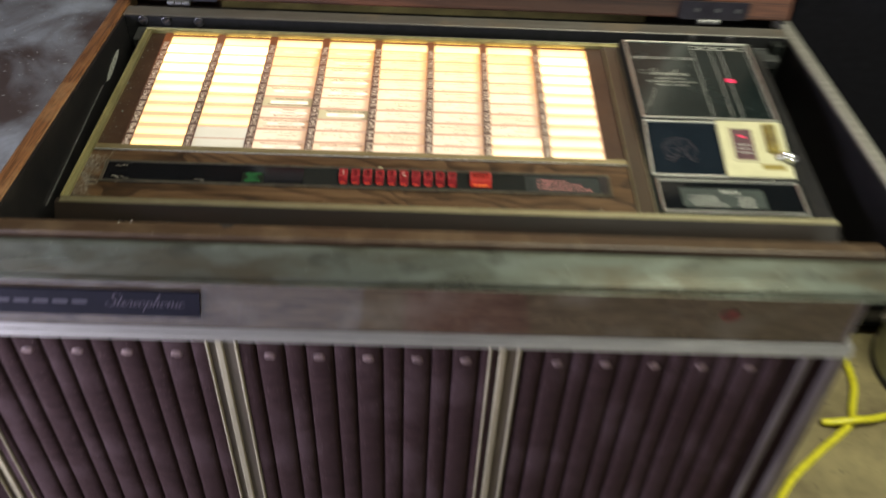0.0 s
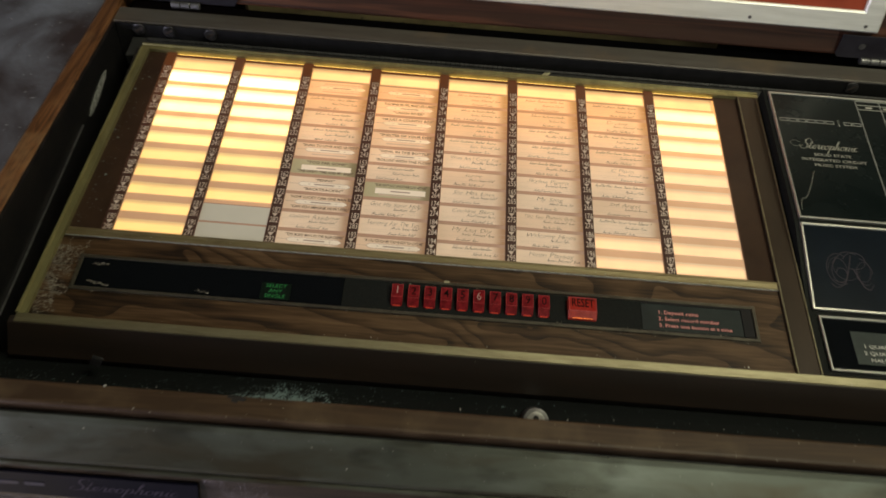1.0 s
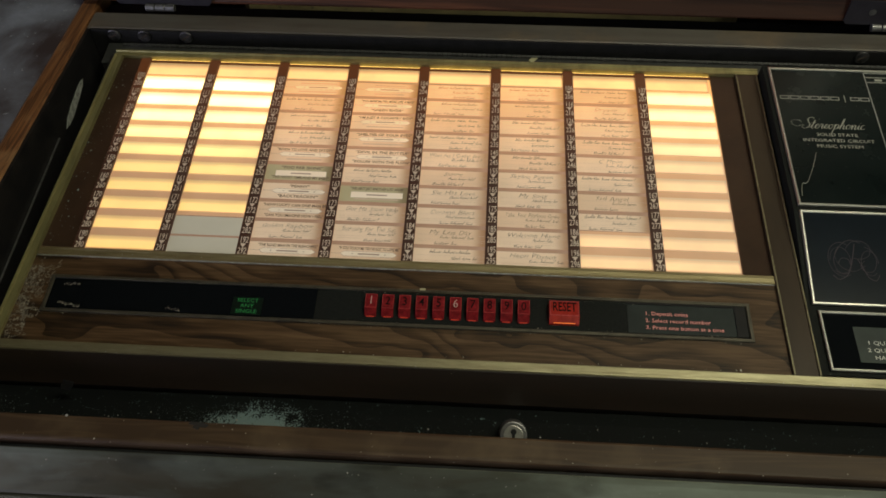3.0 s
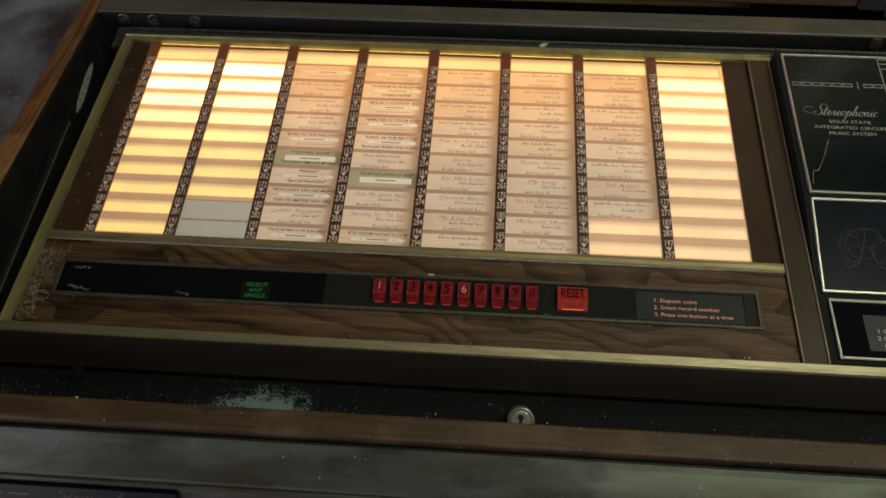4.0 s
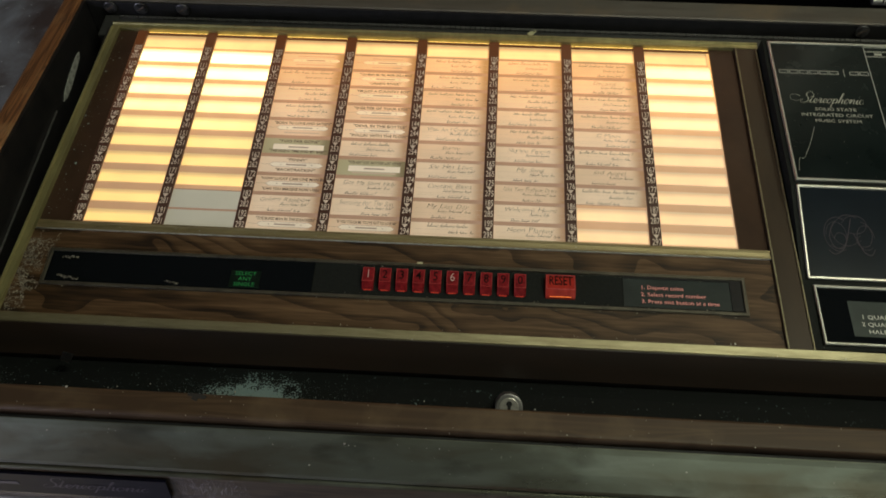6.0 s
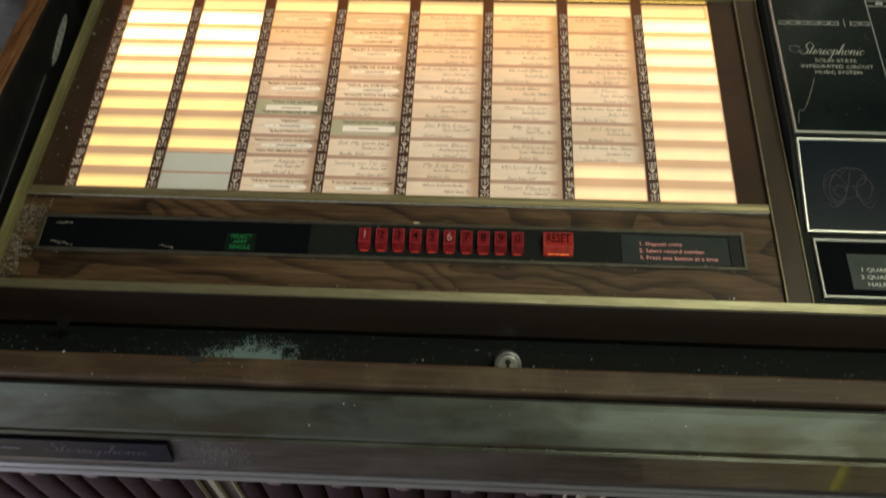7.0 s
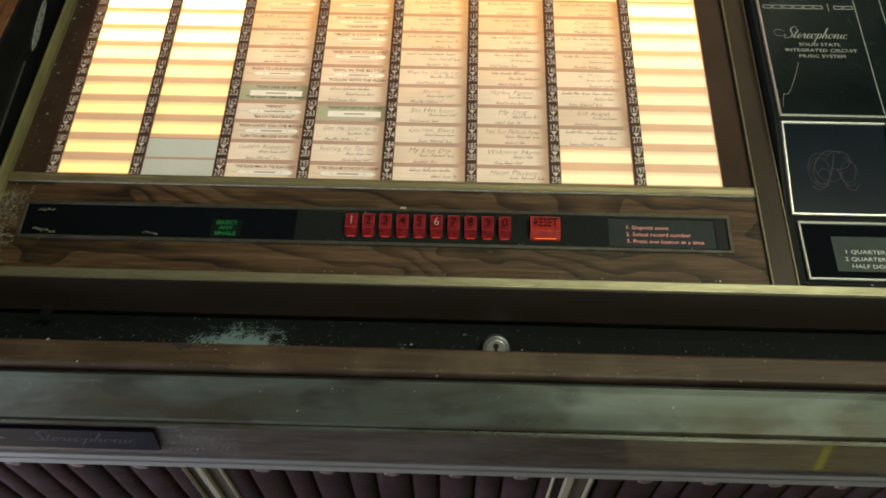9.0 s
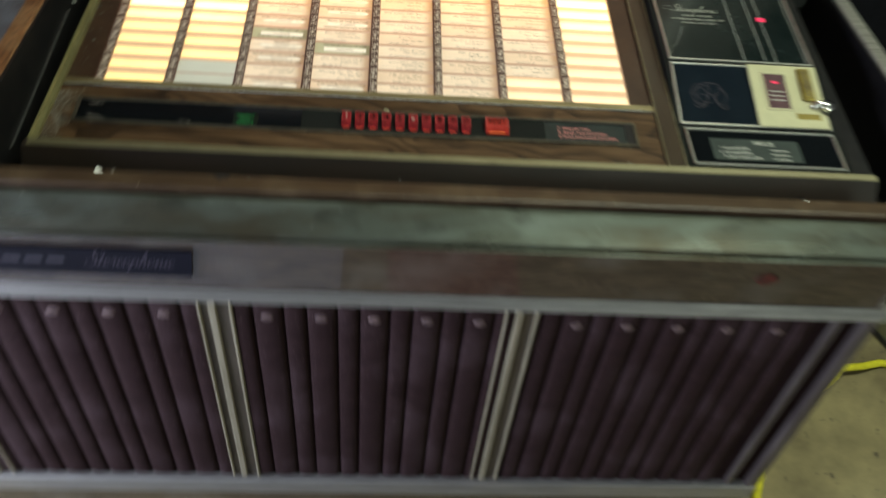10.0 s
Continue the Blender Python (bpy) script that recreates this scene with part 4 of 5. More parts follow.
# ---------------------------------------------------------------- the tray with its title panel
TX0, TX1 = -0.0515, 0.944
part("tray", boxed(TX0 - 0.001, TX1 - 0.002, -0.110, 0.2780, -0.034, -0.004), BLACK, juke, m=PANEL)
# hinge ledge behind the tray
part("hinge_ledge", boxed(TX0 - 0.02, TX1 + 0.04, 0.2798, 0.3150, -0.034, -0.0185, 0.001), HINGE_BLACK, juke, "black ledge", m=PANEL)
bm = bmesh.new()
for k in range(170):
    box(bm, TX0 + 0.006 * k, TX0 + 0.006 * k + 0.0051, 0.3085, 0.3120, -0.0185, -0.0158)
part("piano_hinge", bm, STEEL, juke, "long dull piano hinge", m=PANEL)


def flare(bm):
    """The tray's left edge runs out of square: lean it outwards towards the front."""
    for v in bm.verts:
        v.co.x += 0.037 * (v.co.y - 0.0825) + 0.0010
    return bm


def gilt_bar(x0, x1, y0, y1, z0, z1, along):
    """A gilt channel section: two raised edges with a groove between."""
    bm = bmesh.new()
    if along == "x":
        pts = [(y0, z0), (y0, z1), (y0 + 0.18 * (y1 - y0), z1), (y0 + 0.26 * (y1 - y0), z1 - 0.0014), (y0 + 0.74 * (y1 - y0), z1 - 0.0014), (y0 + 0.82 * (y1 - y0), z1), (y1, z1), (y1, z0)]
        return profile_x(bm, pts, x0, x1)
    pts = [(x0, z0), (x0, z1), (x0 + 0.18 * (x1 - x0), z1), (x0 + 0.26 * (x1 - x0), z1 - 0.0014), (x0 + 0.74 * (x1 - x0), z1 - 0.0014), (x0 + 0.82 * (x1 - x0), z1), (x1, z1), (x1, z0)]
    a = [bm.verts.new((x, y0, z)) for x, z in pts]
    b = [bm.verts.new((x, y1, z)) for x, z in pts]
    k = len(pts)
    for i in range(k):
        bm.faces.new((a[i], a[(i + 1) % k], b[(i + 1) % k], b[i]))
    bm.faces.new(a[::-1])
    bm.faces.new(b)
    return bm


part("gilt_edge", gilt_bar(TX0 + 0.0075, 0.7105, 0.2700, 0.2795, -0.004, 0.004, "x"), PALE_GOLD, juke, "gilt edging", m=PANEL)
part("gilt_edge", flare(gilt_bar(TX0, TX0 + 0.0098, -0.1072, 0.2710, -0.004, 0.0052, "y")), PALE_GOLD, juke, "gilt edging", m=PANEL)
part("gilt_edge", profile_x(bmesh.new(), [(-0.1170, -0.010), (-0.1170, 0.0034), (-0.1163, 0.0042), (-0.1135, 0.0044), (-0.1131, 0.0041), (-0.1085, 0.0045), (-0.1078, 0.0045), (-0.1075, 0.0042), (-0.1075, -0.010)], TX0 - 0.0048, TX1), GOLD, juke, "gilt edging with nicks", m=PANEL)
part("gilt_bar", profile_x(bmesh.new(), [(-0.0122, -0.004), (-0.0122, 0.0022), (-0.0115, 0.0031), (-0.0096, 0.0031), (-0.0090, 0.0022), (-0.0054, 0.0026), (-0.0048, 0.0033), (-0.0030, 0.0033), (-0.0024, 0.0026), (-0.0024, -0.004)], TX0 + 0.0088, 0.6837), BAR, juke, "tarnished gilt bar", m=PANEL)
# highlight along the bar's front edge, built as a pale strip
part("edge_highlight", boxed(TX0 + 0.0088, 0.6837, -0.01245, -0.01205, 0.0008, 0.0027), PALE_GLINT, juke, "thin pale line painted as the gilt bar's edge highlight", m=PANEL)
part("veneer_panel", boxed(TX0 + 0.0030, 0.6835, -0.1073, -0.0123, -0.004, 0.0008), WALNUT, juke, "flamed walnut veneer", m=PANEL)
part("divider", boxed(0.6838, 0.7085, -0.1073, 0.2697, -0.004, 0.0030), DIVIDER, juke, "brown divider strip", m=PANEL)
for x in (0.6838, 0.7068):
    part("gilt_fillet", boxed(x, x + 0.0018, -0.1073, 0.2696, 0.0031, 0.0048, 0.0005), GOLD, juke, m=PANEL)
part("title_border", boxed(TX0 + 0.0070, -0.0118, -0.0023, 0.2697, -0.004, -0.0006), BORDER, juke, "dark brown border", m=PANEL)
part("title_border", boxed(0.6560, 0.6836, -0.0023, 0.2697, -0.004, -0.0006), BORDER, juke, "dark brown border", m=PANEL)
part("backing_sheet", boxed(-0.0116, 0.6558, -0.0023, 0.2697, -0.004, -0.0022), BACKING, juke, "amber backlit sheet", m=PANEL)

PITCH, ROW = 0.083, 0.0251
NUM_W = 0.0113


def row_y(r):
    return 0.2370 - ROW * r


for k in range(8):
    x1 = (k + 1) * PITCH - NUM_W if k < 7 else 0.655
    part("light_slot", boxed(k * PITCH + 0.0006, x1 - 0.0006, 0.2672, 0.2694, -0.0021, -0.0012), TUBE_LIGHT, juke, "glowing slot of the tube behind", m=PANEL)

part("slot_lip", boxed(-0.0115, 0.6557, 0.2652, 0.2671, -0.0021, 0.0002), NUMBER_BASE, juke, m=PANEL)

# number strips: one upright strip left of each column, 20 numbers and ten small arrows on it
DIGITS = {str(d): lettering(str(d), 0.0104, NUMBER_INK, wide=0.60, thin=0.00004, thick=0.00005) for d in range(10)}


def joined_numbers(k):
    vs, fs = [], []

    def put(me, dx, dy):
        o = len(vs)
        vs.extend((v.co.x + dx, v.co.y + dy, v.co.z) for v in me.vertices)
        fs.extend(tuple(o + i for i in p.vertices) for p in me.polygons)

    for r in range(10):
        for hundred, dy in (("1", 0.0047), ("2", -0.0086)):
            for i, d in enumerate(hundred + str(r) + str(k)):
                put(DIGITS[d], (i - 1) * 0.0031, row_y(r) + dy)
        o = len(vs)
        vs.extend([(-0.0034, row_y(r) + 0.0004, 0.0001), (0.0028, row_y(r) + 0.0004, 0.0001), (-0.0001, row_y(r) - 0.0044, 0.0001)])
        fs.append((o, o + 1, o + 2))
    me = bpy.data.meshes.new("numbers")
    me.from_pydata(vs, [], fs)
    me.materials.append(NUMBER_INK)
    return me


for k in range(8):
    strip = part("number_strip", boxed(k * PITCH - NUM_W, k * PITCH, -0.0023, 0.2696, -0.0021, 0.0009, 0.0003), NUMBER_BASE, juke, "dark brown strip of selection numbers", m=PANEL)
    part("numbering", joined_numbers(k), NUMBER_INK, strip, "cream selection numbers", m=at_panel(k * PITCH - NUM_W / 2 + 0.0006, 0, 0.0011))

# cards and lit windows
CW = PITCH - NUM_W
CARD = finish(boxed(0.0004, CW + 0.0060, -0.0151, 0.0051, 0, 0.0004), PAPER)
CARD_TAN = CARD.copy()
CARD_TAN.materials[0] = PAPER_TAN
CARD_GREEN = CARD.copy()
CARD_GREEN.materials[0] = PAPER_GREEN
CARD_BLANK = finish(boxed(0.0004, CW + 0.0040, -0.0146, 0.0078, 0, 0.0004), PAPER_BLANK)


def lit_mesh(r, mat, wide=0.0):
    """The glowing gap between two card lips."""
    low = max(-0.0138 + 0.0038 * r / 9, -0.0020 - row_y(r))
    return finish(boxed(0.0002, CW - 0.0002 + wide, low, 0.0054, 0, 0.0005), mat)


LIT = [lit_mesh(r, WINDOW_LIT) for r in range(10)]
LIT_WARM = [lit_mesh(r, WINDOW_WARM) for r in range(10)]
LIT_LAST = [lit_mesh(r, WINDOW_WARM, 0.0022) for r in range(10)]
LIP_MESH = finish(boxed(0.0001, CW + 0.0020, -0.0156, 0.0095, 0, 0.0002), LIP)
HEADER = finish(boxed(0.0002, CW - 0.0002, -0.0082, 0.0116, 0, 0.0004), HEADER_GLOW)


def ribbon_mesh():
    """The printed banner of a title card, with pointed ends and two rules running off it."""
    bm = bmesh.new()
    h, w = 0.0029, 0.0285
    for pts in ([(-w, 0), (-w + 0.004, h), (w - 0.004, h), (w, 0), (w - 0.004, -h), (-w + 0.004, -h)],):
        bm.faces.new([bm.verts.new((x, y, 0)) for x, y in pts])
    return finish(bm, LABEL_PAPER)


def ribbon_line_mesh():
    bm = bmesh.new()
    h, w, t = 0.0029, 0.0285, 0.00018
    pts = [(-w, 0), (-w + 0.004, h), (w - 0.004, h), (w, 0), (w - 0.004, -h), (-w + 0.004, -h)]
    for a, b in zip(pts, pts[1:] + pts[:1]):
        d = (Vector(b) - Vector(a)).normalized()
        o = Vector((-d.y, d.x)) * t
        bm.faces.new([bm.verts.new((p[0] + q.x, p[1] + q.y, 0)) for p, q in ((a, o), (b, o), (b, -o), (a, -o))])
    for x in (-0.0165, 0.0165):
        bm.faces.new([bm.verts.new((x + 0.0007 * math.cos(a * 1.0472), 0.0007 * math.sin(a * 1.0472), 0)) for a in range(6)])
    for x0, x1 in ((-0.0385, -w), (w, 0.0370)):
        bm.faces.new([bm.verts.new(p) for p in ((x0, t, 0), (x1, t, 0), (x1, -t, 0), (x0, -t, 0))])
    return finish(bm, FAINT_PENCIL)


def bar_mesh(w, h, mat):
    bm = bmesh.new()
    bm.faces.new([bm.verts.new(p) for p in ((-w / 2, -h / 2, 0), (w / 2, -h / 2, 0), (w / 2, h / 2, 0), (-w / 2, h / 2, 0))])
    return finish(bm, mat)


RIBBON, RIBBON_LINE = ribbon_mesh(), ribbon_line_mesh()
NAME_BAR = bar_mesh(0.0215, 0.0017, FAINT_PENCIL)
LABEL_BOX = bar_mesh(0.0545, 0.0074, LABEL_PAPER)


def scrawl_mesh(w, seed, tall=0.0025):
    """Pencilled words that cannot be read: slanting flat strokes and loops."""
    rnd = random.Random(seed)
    bm = bmesh.new()
    x = -w / 2
    while x < w / 2:
        pts = []
        end = min(x + rnd.uniform(0.007, 0.015), w / 2)
        first = True
        while x < end:
            high = tall * (rnd.uniform(1.3, 1.8) if first or rnd.random() < 0.15 else rnd.uniform(0.5, 0.95))
            step = rnd.uniform(0.0010, 0.0017)
            pts += [Vector((x, rnd.uniform(-0.0005, 0.0001), 0)), Vector((x + step * 0.7 + 0.35 * high, high - 0.0004, 0)), Vector((x + step * 0.9 + 0.1 * high, high * 0.5, 0))]
            x += step
            first = False
        for p, q in zip(pts, pts[1:]):
            d = (q - p).normalized()
            o = Vector((-d.y, d.x, 0)) * 0.00015
            bm.faces.new([bm.verts.new(c) for c in (p + o, q + o, q - o, p - o)])
        x = end + rnd.uniform(0.0016, 0.0026)
    return finish(bm, PENCIL)


def handwritten(words, size, mat, seed, limit):
    """Words set letter by letter, each a little out of line, out of size and out of slope."""
    rnd = random.Random(seed)
    bm = bmesh.new()
    x = 0.0
    for c in words:
        if c == " ":
            x += 0.42 * size
            continue
        me = lettering(c, size, mat, align="LEFT", thin=-0.00013, thick=0.0)
        wide = max(v.co.x for v in me.vertices)
        grow = rnd.uniform(0.88, 1.15)
        m = pose(x, rnd.uniform(-0.05, 0.05) * size, 0, 0, 0, rnd.uniform(-5, 5)) @ Matrix(((1.12 * grow, 0.38 + rnd.uniform(-0.1, 0.1), 0, 0), (0, grow, 0, 0), (0, 0, 1, 0), (0, 0, 0, 1)))
        me.transform(m)
        bm.from_mesh(me)
        bpy.data.meshes.remove(me)
        x += 1.12 * grow * wide + 0.05 * size
    squeeze = min(1.0, limit / x)
    bmesh.ops.transform(bm, matrix=Matrix.Diagonal((squeeze, 1, 1, 1)) @ Matrix.Translation((-x / 2, 0, 0)), verts=bm.verts)
    for v in bm.verts:
        v.co.y += 0.00030 * math.sin(170 * v.co.x + seed)
    return finish(bm, mat)


def rules_mesh():
    """The faint printed rules of a blank title card."""
    bm = bmesh.new()
    for y in (-0.0030, -0.0086, -0.0112):
        bm.faces.new([bm.verts.new((u * 0.0345, y + v * 0.00012, 0)) for u, v in ((-1, -1), (1, -1), (1, 1), (-1, 1))])
    return finish(bm, RULE_INK)


RULES = rules_mesh()
SCRAWLS = [scrawl_mesh(w, i) for i, w in enumerate((0.024, 0.030, 0.022, 0.034, 0.027, 0.020, 0.032, 0.025))]
LONG_SCRAWLS = [scrawl_mesh(w, 40 + i, 0.0030) for i, w in enumerate((0.040, 0.052, 0.046, 0.036, 0.056))]
PRINTED = {
    (2, 0): ("", ""), (2, 4): ("BORN TO LOVE AND SATISFY", ""), (2, 5): ("TOO FAR GONE", "THE NIGHT TIME AND MY BABY"),
    (2, 6): ("PENNY", "BACKTRACKIN'"), (2, 7): ("HOW LUCKY CAN ONE MAN BE", "CAN YOU IMAGINE HOW I FEEL"), (2, 9): ("THE BLIND MAN IN THE BLEACHERS", ""),
    (3, 0): ("", ""), (3, 1): ("YOU MAKE ME FEEL MORE LIKE A MAN", "GREEN RIVER"), (3, 2): ("I'M JUST A COUNTRY BOY", ""),
    (3, 3): ("SHELTER OF YOUR EYES", ""), (3, 4): ("DEVIL IN THE BOTTLE", "ROLLIN' WITH THE FLOW"),
    (3, 6): ("THIS AIN'T JUST ANOTHER LUST AFFAIR", ""), (3, 9): ("IF YOU TOUCH ME YOU'VE GOT TO LOVE ME", ""),
}
WRITTEN = {(2, 8): "Golden Rainbow", (3, 7): "Got Me Some Help", (3, 8): "Searching For The Sun", (4, 4): "What Am I Crying For", (4, 5): "Shame",
           (4, 6): "She Has Love", (4, 7): "Cocaine Blues", (4, 8): "My Last Day", (5, 5): "Skyline Pigeon", (5, 6): "My Song",
           (5, 7): "Take Your Playhouse Down", (5, 8): "Welcome Home", (5, 9): "Neon Playboy", (6, 1): "Dreams", (6, 4): "C Moon", (6, 6): "Sad Angel"}
rnd = random.Random(11)
for k in range(8):
    x0 = k * PITCH
    part("header_window", HEADER, None, juke, m=at_panel(x0, 0.2530, -0.0019))
    for r in range(10):
        y = row_y(r)
        if k in (0, 1, 7) or (k == 6 and r > 7):
            if k == 1 and r > 7:
                part("card_slot", LIP_MESH, None, juke, m=at_panel(x0, y, -0.0020))
                part("blank_card", CARD_BLANK, None, juke, "blank grey-white card", m=at_panel(x0, y, -0.0014, 0, 0, rnd.uniform(-0.2, 0.2)))
            else:
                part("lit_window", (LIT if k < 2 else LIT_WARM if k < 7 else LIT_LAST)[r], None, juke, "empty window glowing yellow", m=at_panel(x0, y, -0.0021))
            continue
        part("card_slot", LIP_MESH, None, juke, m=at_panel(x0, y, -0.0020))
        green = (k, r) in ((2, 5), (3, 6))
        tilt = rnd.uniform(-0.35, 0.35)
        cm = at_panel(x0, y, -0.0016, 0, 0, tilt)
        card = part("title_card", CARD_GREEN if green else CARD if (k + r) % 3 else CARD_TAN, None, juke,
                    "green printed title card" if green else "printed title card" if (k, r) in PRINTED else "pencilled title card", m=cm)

        def on_card(name, me, dx, dy, dz, label=""):
            return part(name, me, None, card, label, m=cm @ pose(dx, dy, 0.0004 + dz))

        mid = 0.0395 + rnd.uniform(-0.001, 0.001)
        if (k, r) in PRINTED:
            top, low = PRINTED[k, r]
            if green:
                on_card("label_box", LABEL_BOX, mid, -0.0064, 0.0001)
            else:
                on_card("ribbon", RIBBON, mid, -0.0050, 0.0001)
                on_card("ribbon_line", RIBBON_LINE, mid, -0.0050, 0.0002)
            on_card("name_bar", NAME_BAR, mid, -0.0064 if green else -0.0050, 0.0003)
            for words, dy in ((top, 0.0014), (low, -0.0119)):
                if words:
                    size = 0.0049
                    me = lettering('"' + words + '"', size, CARD_INK, thin=0.00006, wide=min(1.12, 0.068 / (len(words) * size * 0.64)), thick=0.00005)
                    on_card("song_title", me, mid, dy, 0.0002)
                else:
                    on_card("title_bar", bar_mesh(rnd.uniform(0.034, 0.052), 0.0016, RULE_INK), mid, dy, 0.0002)
        else:
            if (k, r) in WRITTEN:
                words = WRITTEN[k, r]
                me = handwritten(words, 0.0072, PENCIL, 10 * k + r, 0.055)
                on_card("song_title", me, mid - 0.003, 0.0002, 0.0002)
            else:
                on_card("scrawl", rnd.choice(LONG_SCRAWLS), mid - rnd.uniform(0.002, 0.008), 0.0000, 0.0002)
            on_card("scrawl", rnd.choice(SCRAWLS), mid + rnd.uniform(0.003, 0.010), -0.0070, 0.0002)
            tagged(on_card("ruling", RULES, CW / 2 + 0.0015, 0, 0.0001), kind="stuff")
            on_card("scrawl", rnd.choice(SCRAWLS), mid + rnd.uniform(-0.014, 0.006), -0.0146, 0.0002)

WEBS = []
for _ in range(64):
    x, y, a = TX0 + 0.007 + abs(random.gauss(0, 0.010)), random.uniform(-0.100, -0.022), random.uniform(0, 6.28)
    for _ in range(42):
        a += random.gauss(0, 0.55)
        x, y = x + 0.0005 * math.cos(a), y + 0.0005 * math.sin(a)
        if TX0 + 0.005 < x < 0.004 and -0.105 < y < -0.014:
            WEBS.append((x, y))


def corner_spot():
    x, y = random.choice(WEBS)
    return x + random.gauss(0, 0.0005), y + random.gauss(0, 0.0005), 0.0012


dust("corner_dust", 2600, corner_spot, 0.00034, PANEL, "grey dust caked on the worn veneer corner", GRIT)



def border_spot():
    return TX0 + 0.011 + abs(random.gauss(0, 0.014)), random.uniform(0.004, 0.262), -0.0002


dust("border_dust", 130, border_spot, 0.00045, PANEL, "pale specks of dust on the brown border")

# ---------------------------------------------------------------- the key strip
SX0, SX1, SY0, SY1 = -0.0195, 0.6550, -0.0755, -0.0345
part("strip_frame", ring(bmesh.new(), SX0, SX1, SY0, SY1, 0.0009, 0.0032, 0.0036), BRONZE, juke, "thin metal frame round the key strip", m=PANEL)
part("key_strip", boxed(SX0 + 0.003, SX1 - 0.003, SY0 + 0.003, SY1 - 0.003, 0.0009, 0.0014), CRINKLE, juke, "black crackle-finished strip", m=PANEL)
disp = part("display_window", boxed(SX0 + 0.004, 0.2440, SY0 + 0.004, SY1 - 0.004, 0.0014, 0.0019), DISPLAY, juke, "dark glass display", m=PANEL)
part("lit_patch", boxed(0.1640, 0.1930, -0.0700, -0.0510, 0.0020, 0.0022), GREEN_BACK, disp, m=PANEL)
for words, y in (("SELECT", -0.0545), ("ANY", -0.0604), ("SINGLE", -0.0663)):
    part("lit_word", lettering(words, 0.0058, GREEN_GLOW, wide=1.10, thick=0.00005), None, disp, "glowing green word", m=at_panel(0.1785, y, 0.0024))


def smear_spot():
    """Dust wiped into short streaks on the display glass."""
    x, y, w, a = random.choice(((0.006, -0.0668, 0.011, -0.18), (0.006, -0.0668, 0.011, -0.18), (0.108, -0.0674, 0.007, -0.12), (0.003, -0.0445, 0.008, 0.05)))
    u = random.uniform(-1, 1)
    return x + u * w, y + a * u * w + random.gauss(0, 0.0007) + 0.0006 * math.sin(7 * u), 0.0020


dust("display_dust", 420, smear_spot, 0.00026, PANEL, "grey dust wiped into streaks on the display glass", GRIT)

KEY_X = [0.2975 + 0.01605 * i for i in range(10)]


def key_body(w, h, z0, z1):
    """A moulded key whose lower edge is chamfered towards the user."""
    pts = [(-h / 2, z0), (-h / 2, z0 + 0.35 * (z1 - z0)), (-h / 2 + 0.006, z1), (h / 2 - 0.0008, z1), (h / 2, z1 - 0.0008), (h / 2, z0)]
    bm = profile_x(bmesh.new(), pts, -w / 2, w / 2)
    bmesh.ops.bevel(bm, geom=[e for e in bm.edges if abs(e.verts[0].co.x - e.verts[1].co.x) < 1e-6], offset=0.0005, segments=1, affect="EDGES")
    return bm


KEY_MESH = finish(key_body(0.0112, 0.0215, 0.0012, 0.0085), RED_KEY)
FOOT_MESH = finish(boxed(-0.0036, 0.0036, -0.01095, -0.0106, 0.0015, 0.0034), KEY_FOOT)
RIM_MESH = finish(ring(bmesh.new(), -0.0055, 0.0055, -0.0047, 0.0103, 0.0080, 0.0088, 0.0005, 0.0002), KEY_EDGE)
for i, x in enumerate(KEY_X):
    m = at_panel(x, -0.0550, 0)
    key = part("key", KEY_MESH, None, juke, "translucent red number key", m=m)
    part("foot_glow", FOOT_MESH, None, key, m=m)
    part("key_rim", RIM_MESH, None, key, m=m)
    digit = "1234567890"[i]
    ink = KEY_WHITE if digit in "16" else KEY_INK
    part("digit", lettering(digit, 0.0128, ink, thin=-0.00018 if digit in "16" else 0.00006, wide=0.85, thick=0.00005), None, key, m=m @ pose(0, 0.0030, 0.00885))
m = at_panel(0.4800, -0.0548, 0)
key = part("reset_key", key_body(0.0280, 0.0225, 0.0012, 0.0090), RESET_KEY, juke, "glowing orange-red reset key", m=m)
part("foot_glow", boxed(-0.0100, 0.0100, -0.0108, -0.0088, 0.0040, 0.0048), KEY_GLOW, key, m=m)
part("key_rim", ring(bmesh.new(), -0.0138, 0.0138, -0.0050, 0.0108, 0.0086, 0.0093, 0.0011, 0.0002), KEY_EDGE, key, m=m)
part("word", lettering("RESET", 0.0136, KEY_INK, thin=0.00018, wide=0.62, thick=0.00005), None, key, m=m @ pose(0, 0.0040, 0.0092))
guide = part("instruction_window", boxed(0.5400, 0.6480, -0.0705, -0.0390, 0.0014, 0.0018), GUIDE_CARD, juke, "grey instruction card under glass", m=PANEL)
part("window_shade", boxed(0.6400, 0.6500, -0.0712, -0.0386, 0.0018, 0.0030), BLACK, guide, m=PANEL)
part("window_shade", boxed(0.5400, 0.6400, -0.0402, -0.0386, 0.0018, 0.0030), BLACK, guide, m=PANEL)
for words, y in (("1. Deposit coins", -0.0497), ("2. Select record number", -0.0571), ("3. Press one button at a time", -0.0645)):
    part("line", lettering(words, 0.0055, PINK_INK, align="LEFT", wide=1.12, thick=0.00005), None, guide, m=at_panel(0.5560, y, 0.0021))
part("paint_chip", boxed(0.3425, 0.3480, -0.0358, -0.0335, 0.0032, 0.0042, 0.0004), CREAM, juke, "pale chip lying on the frame", m=PANEL @ pose(0, 0, 0, 0, 0, 0))

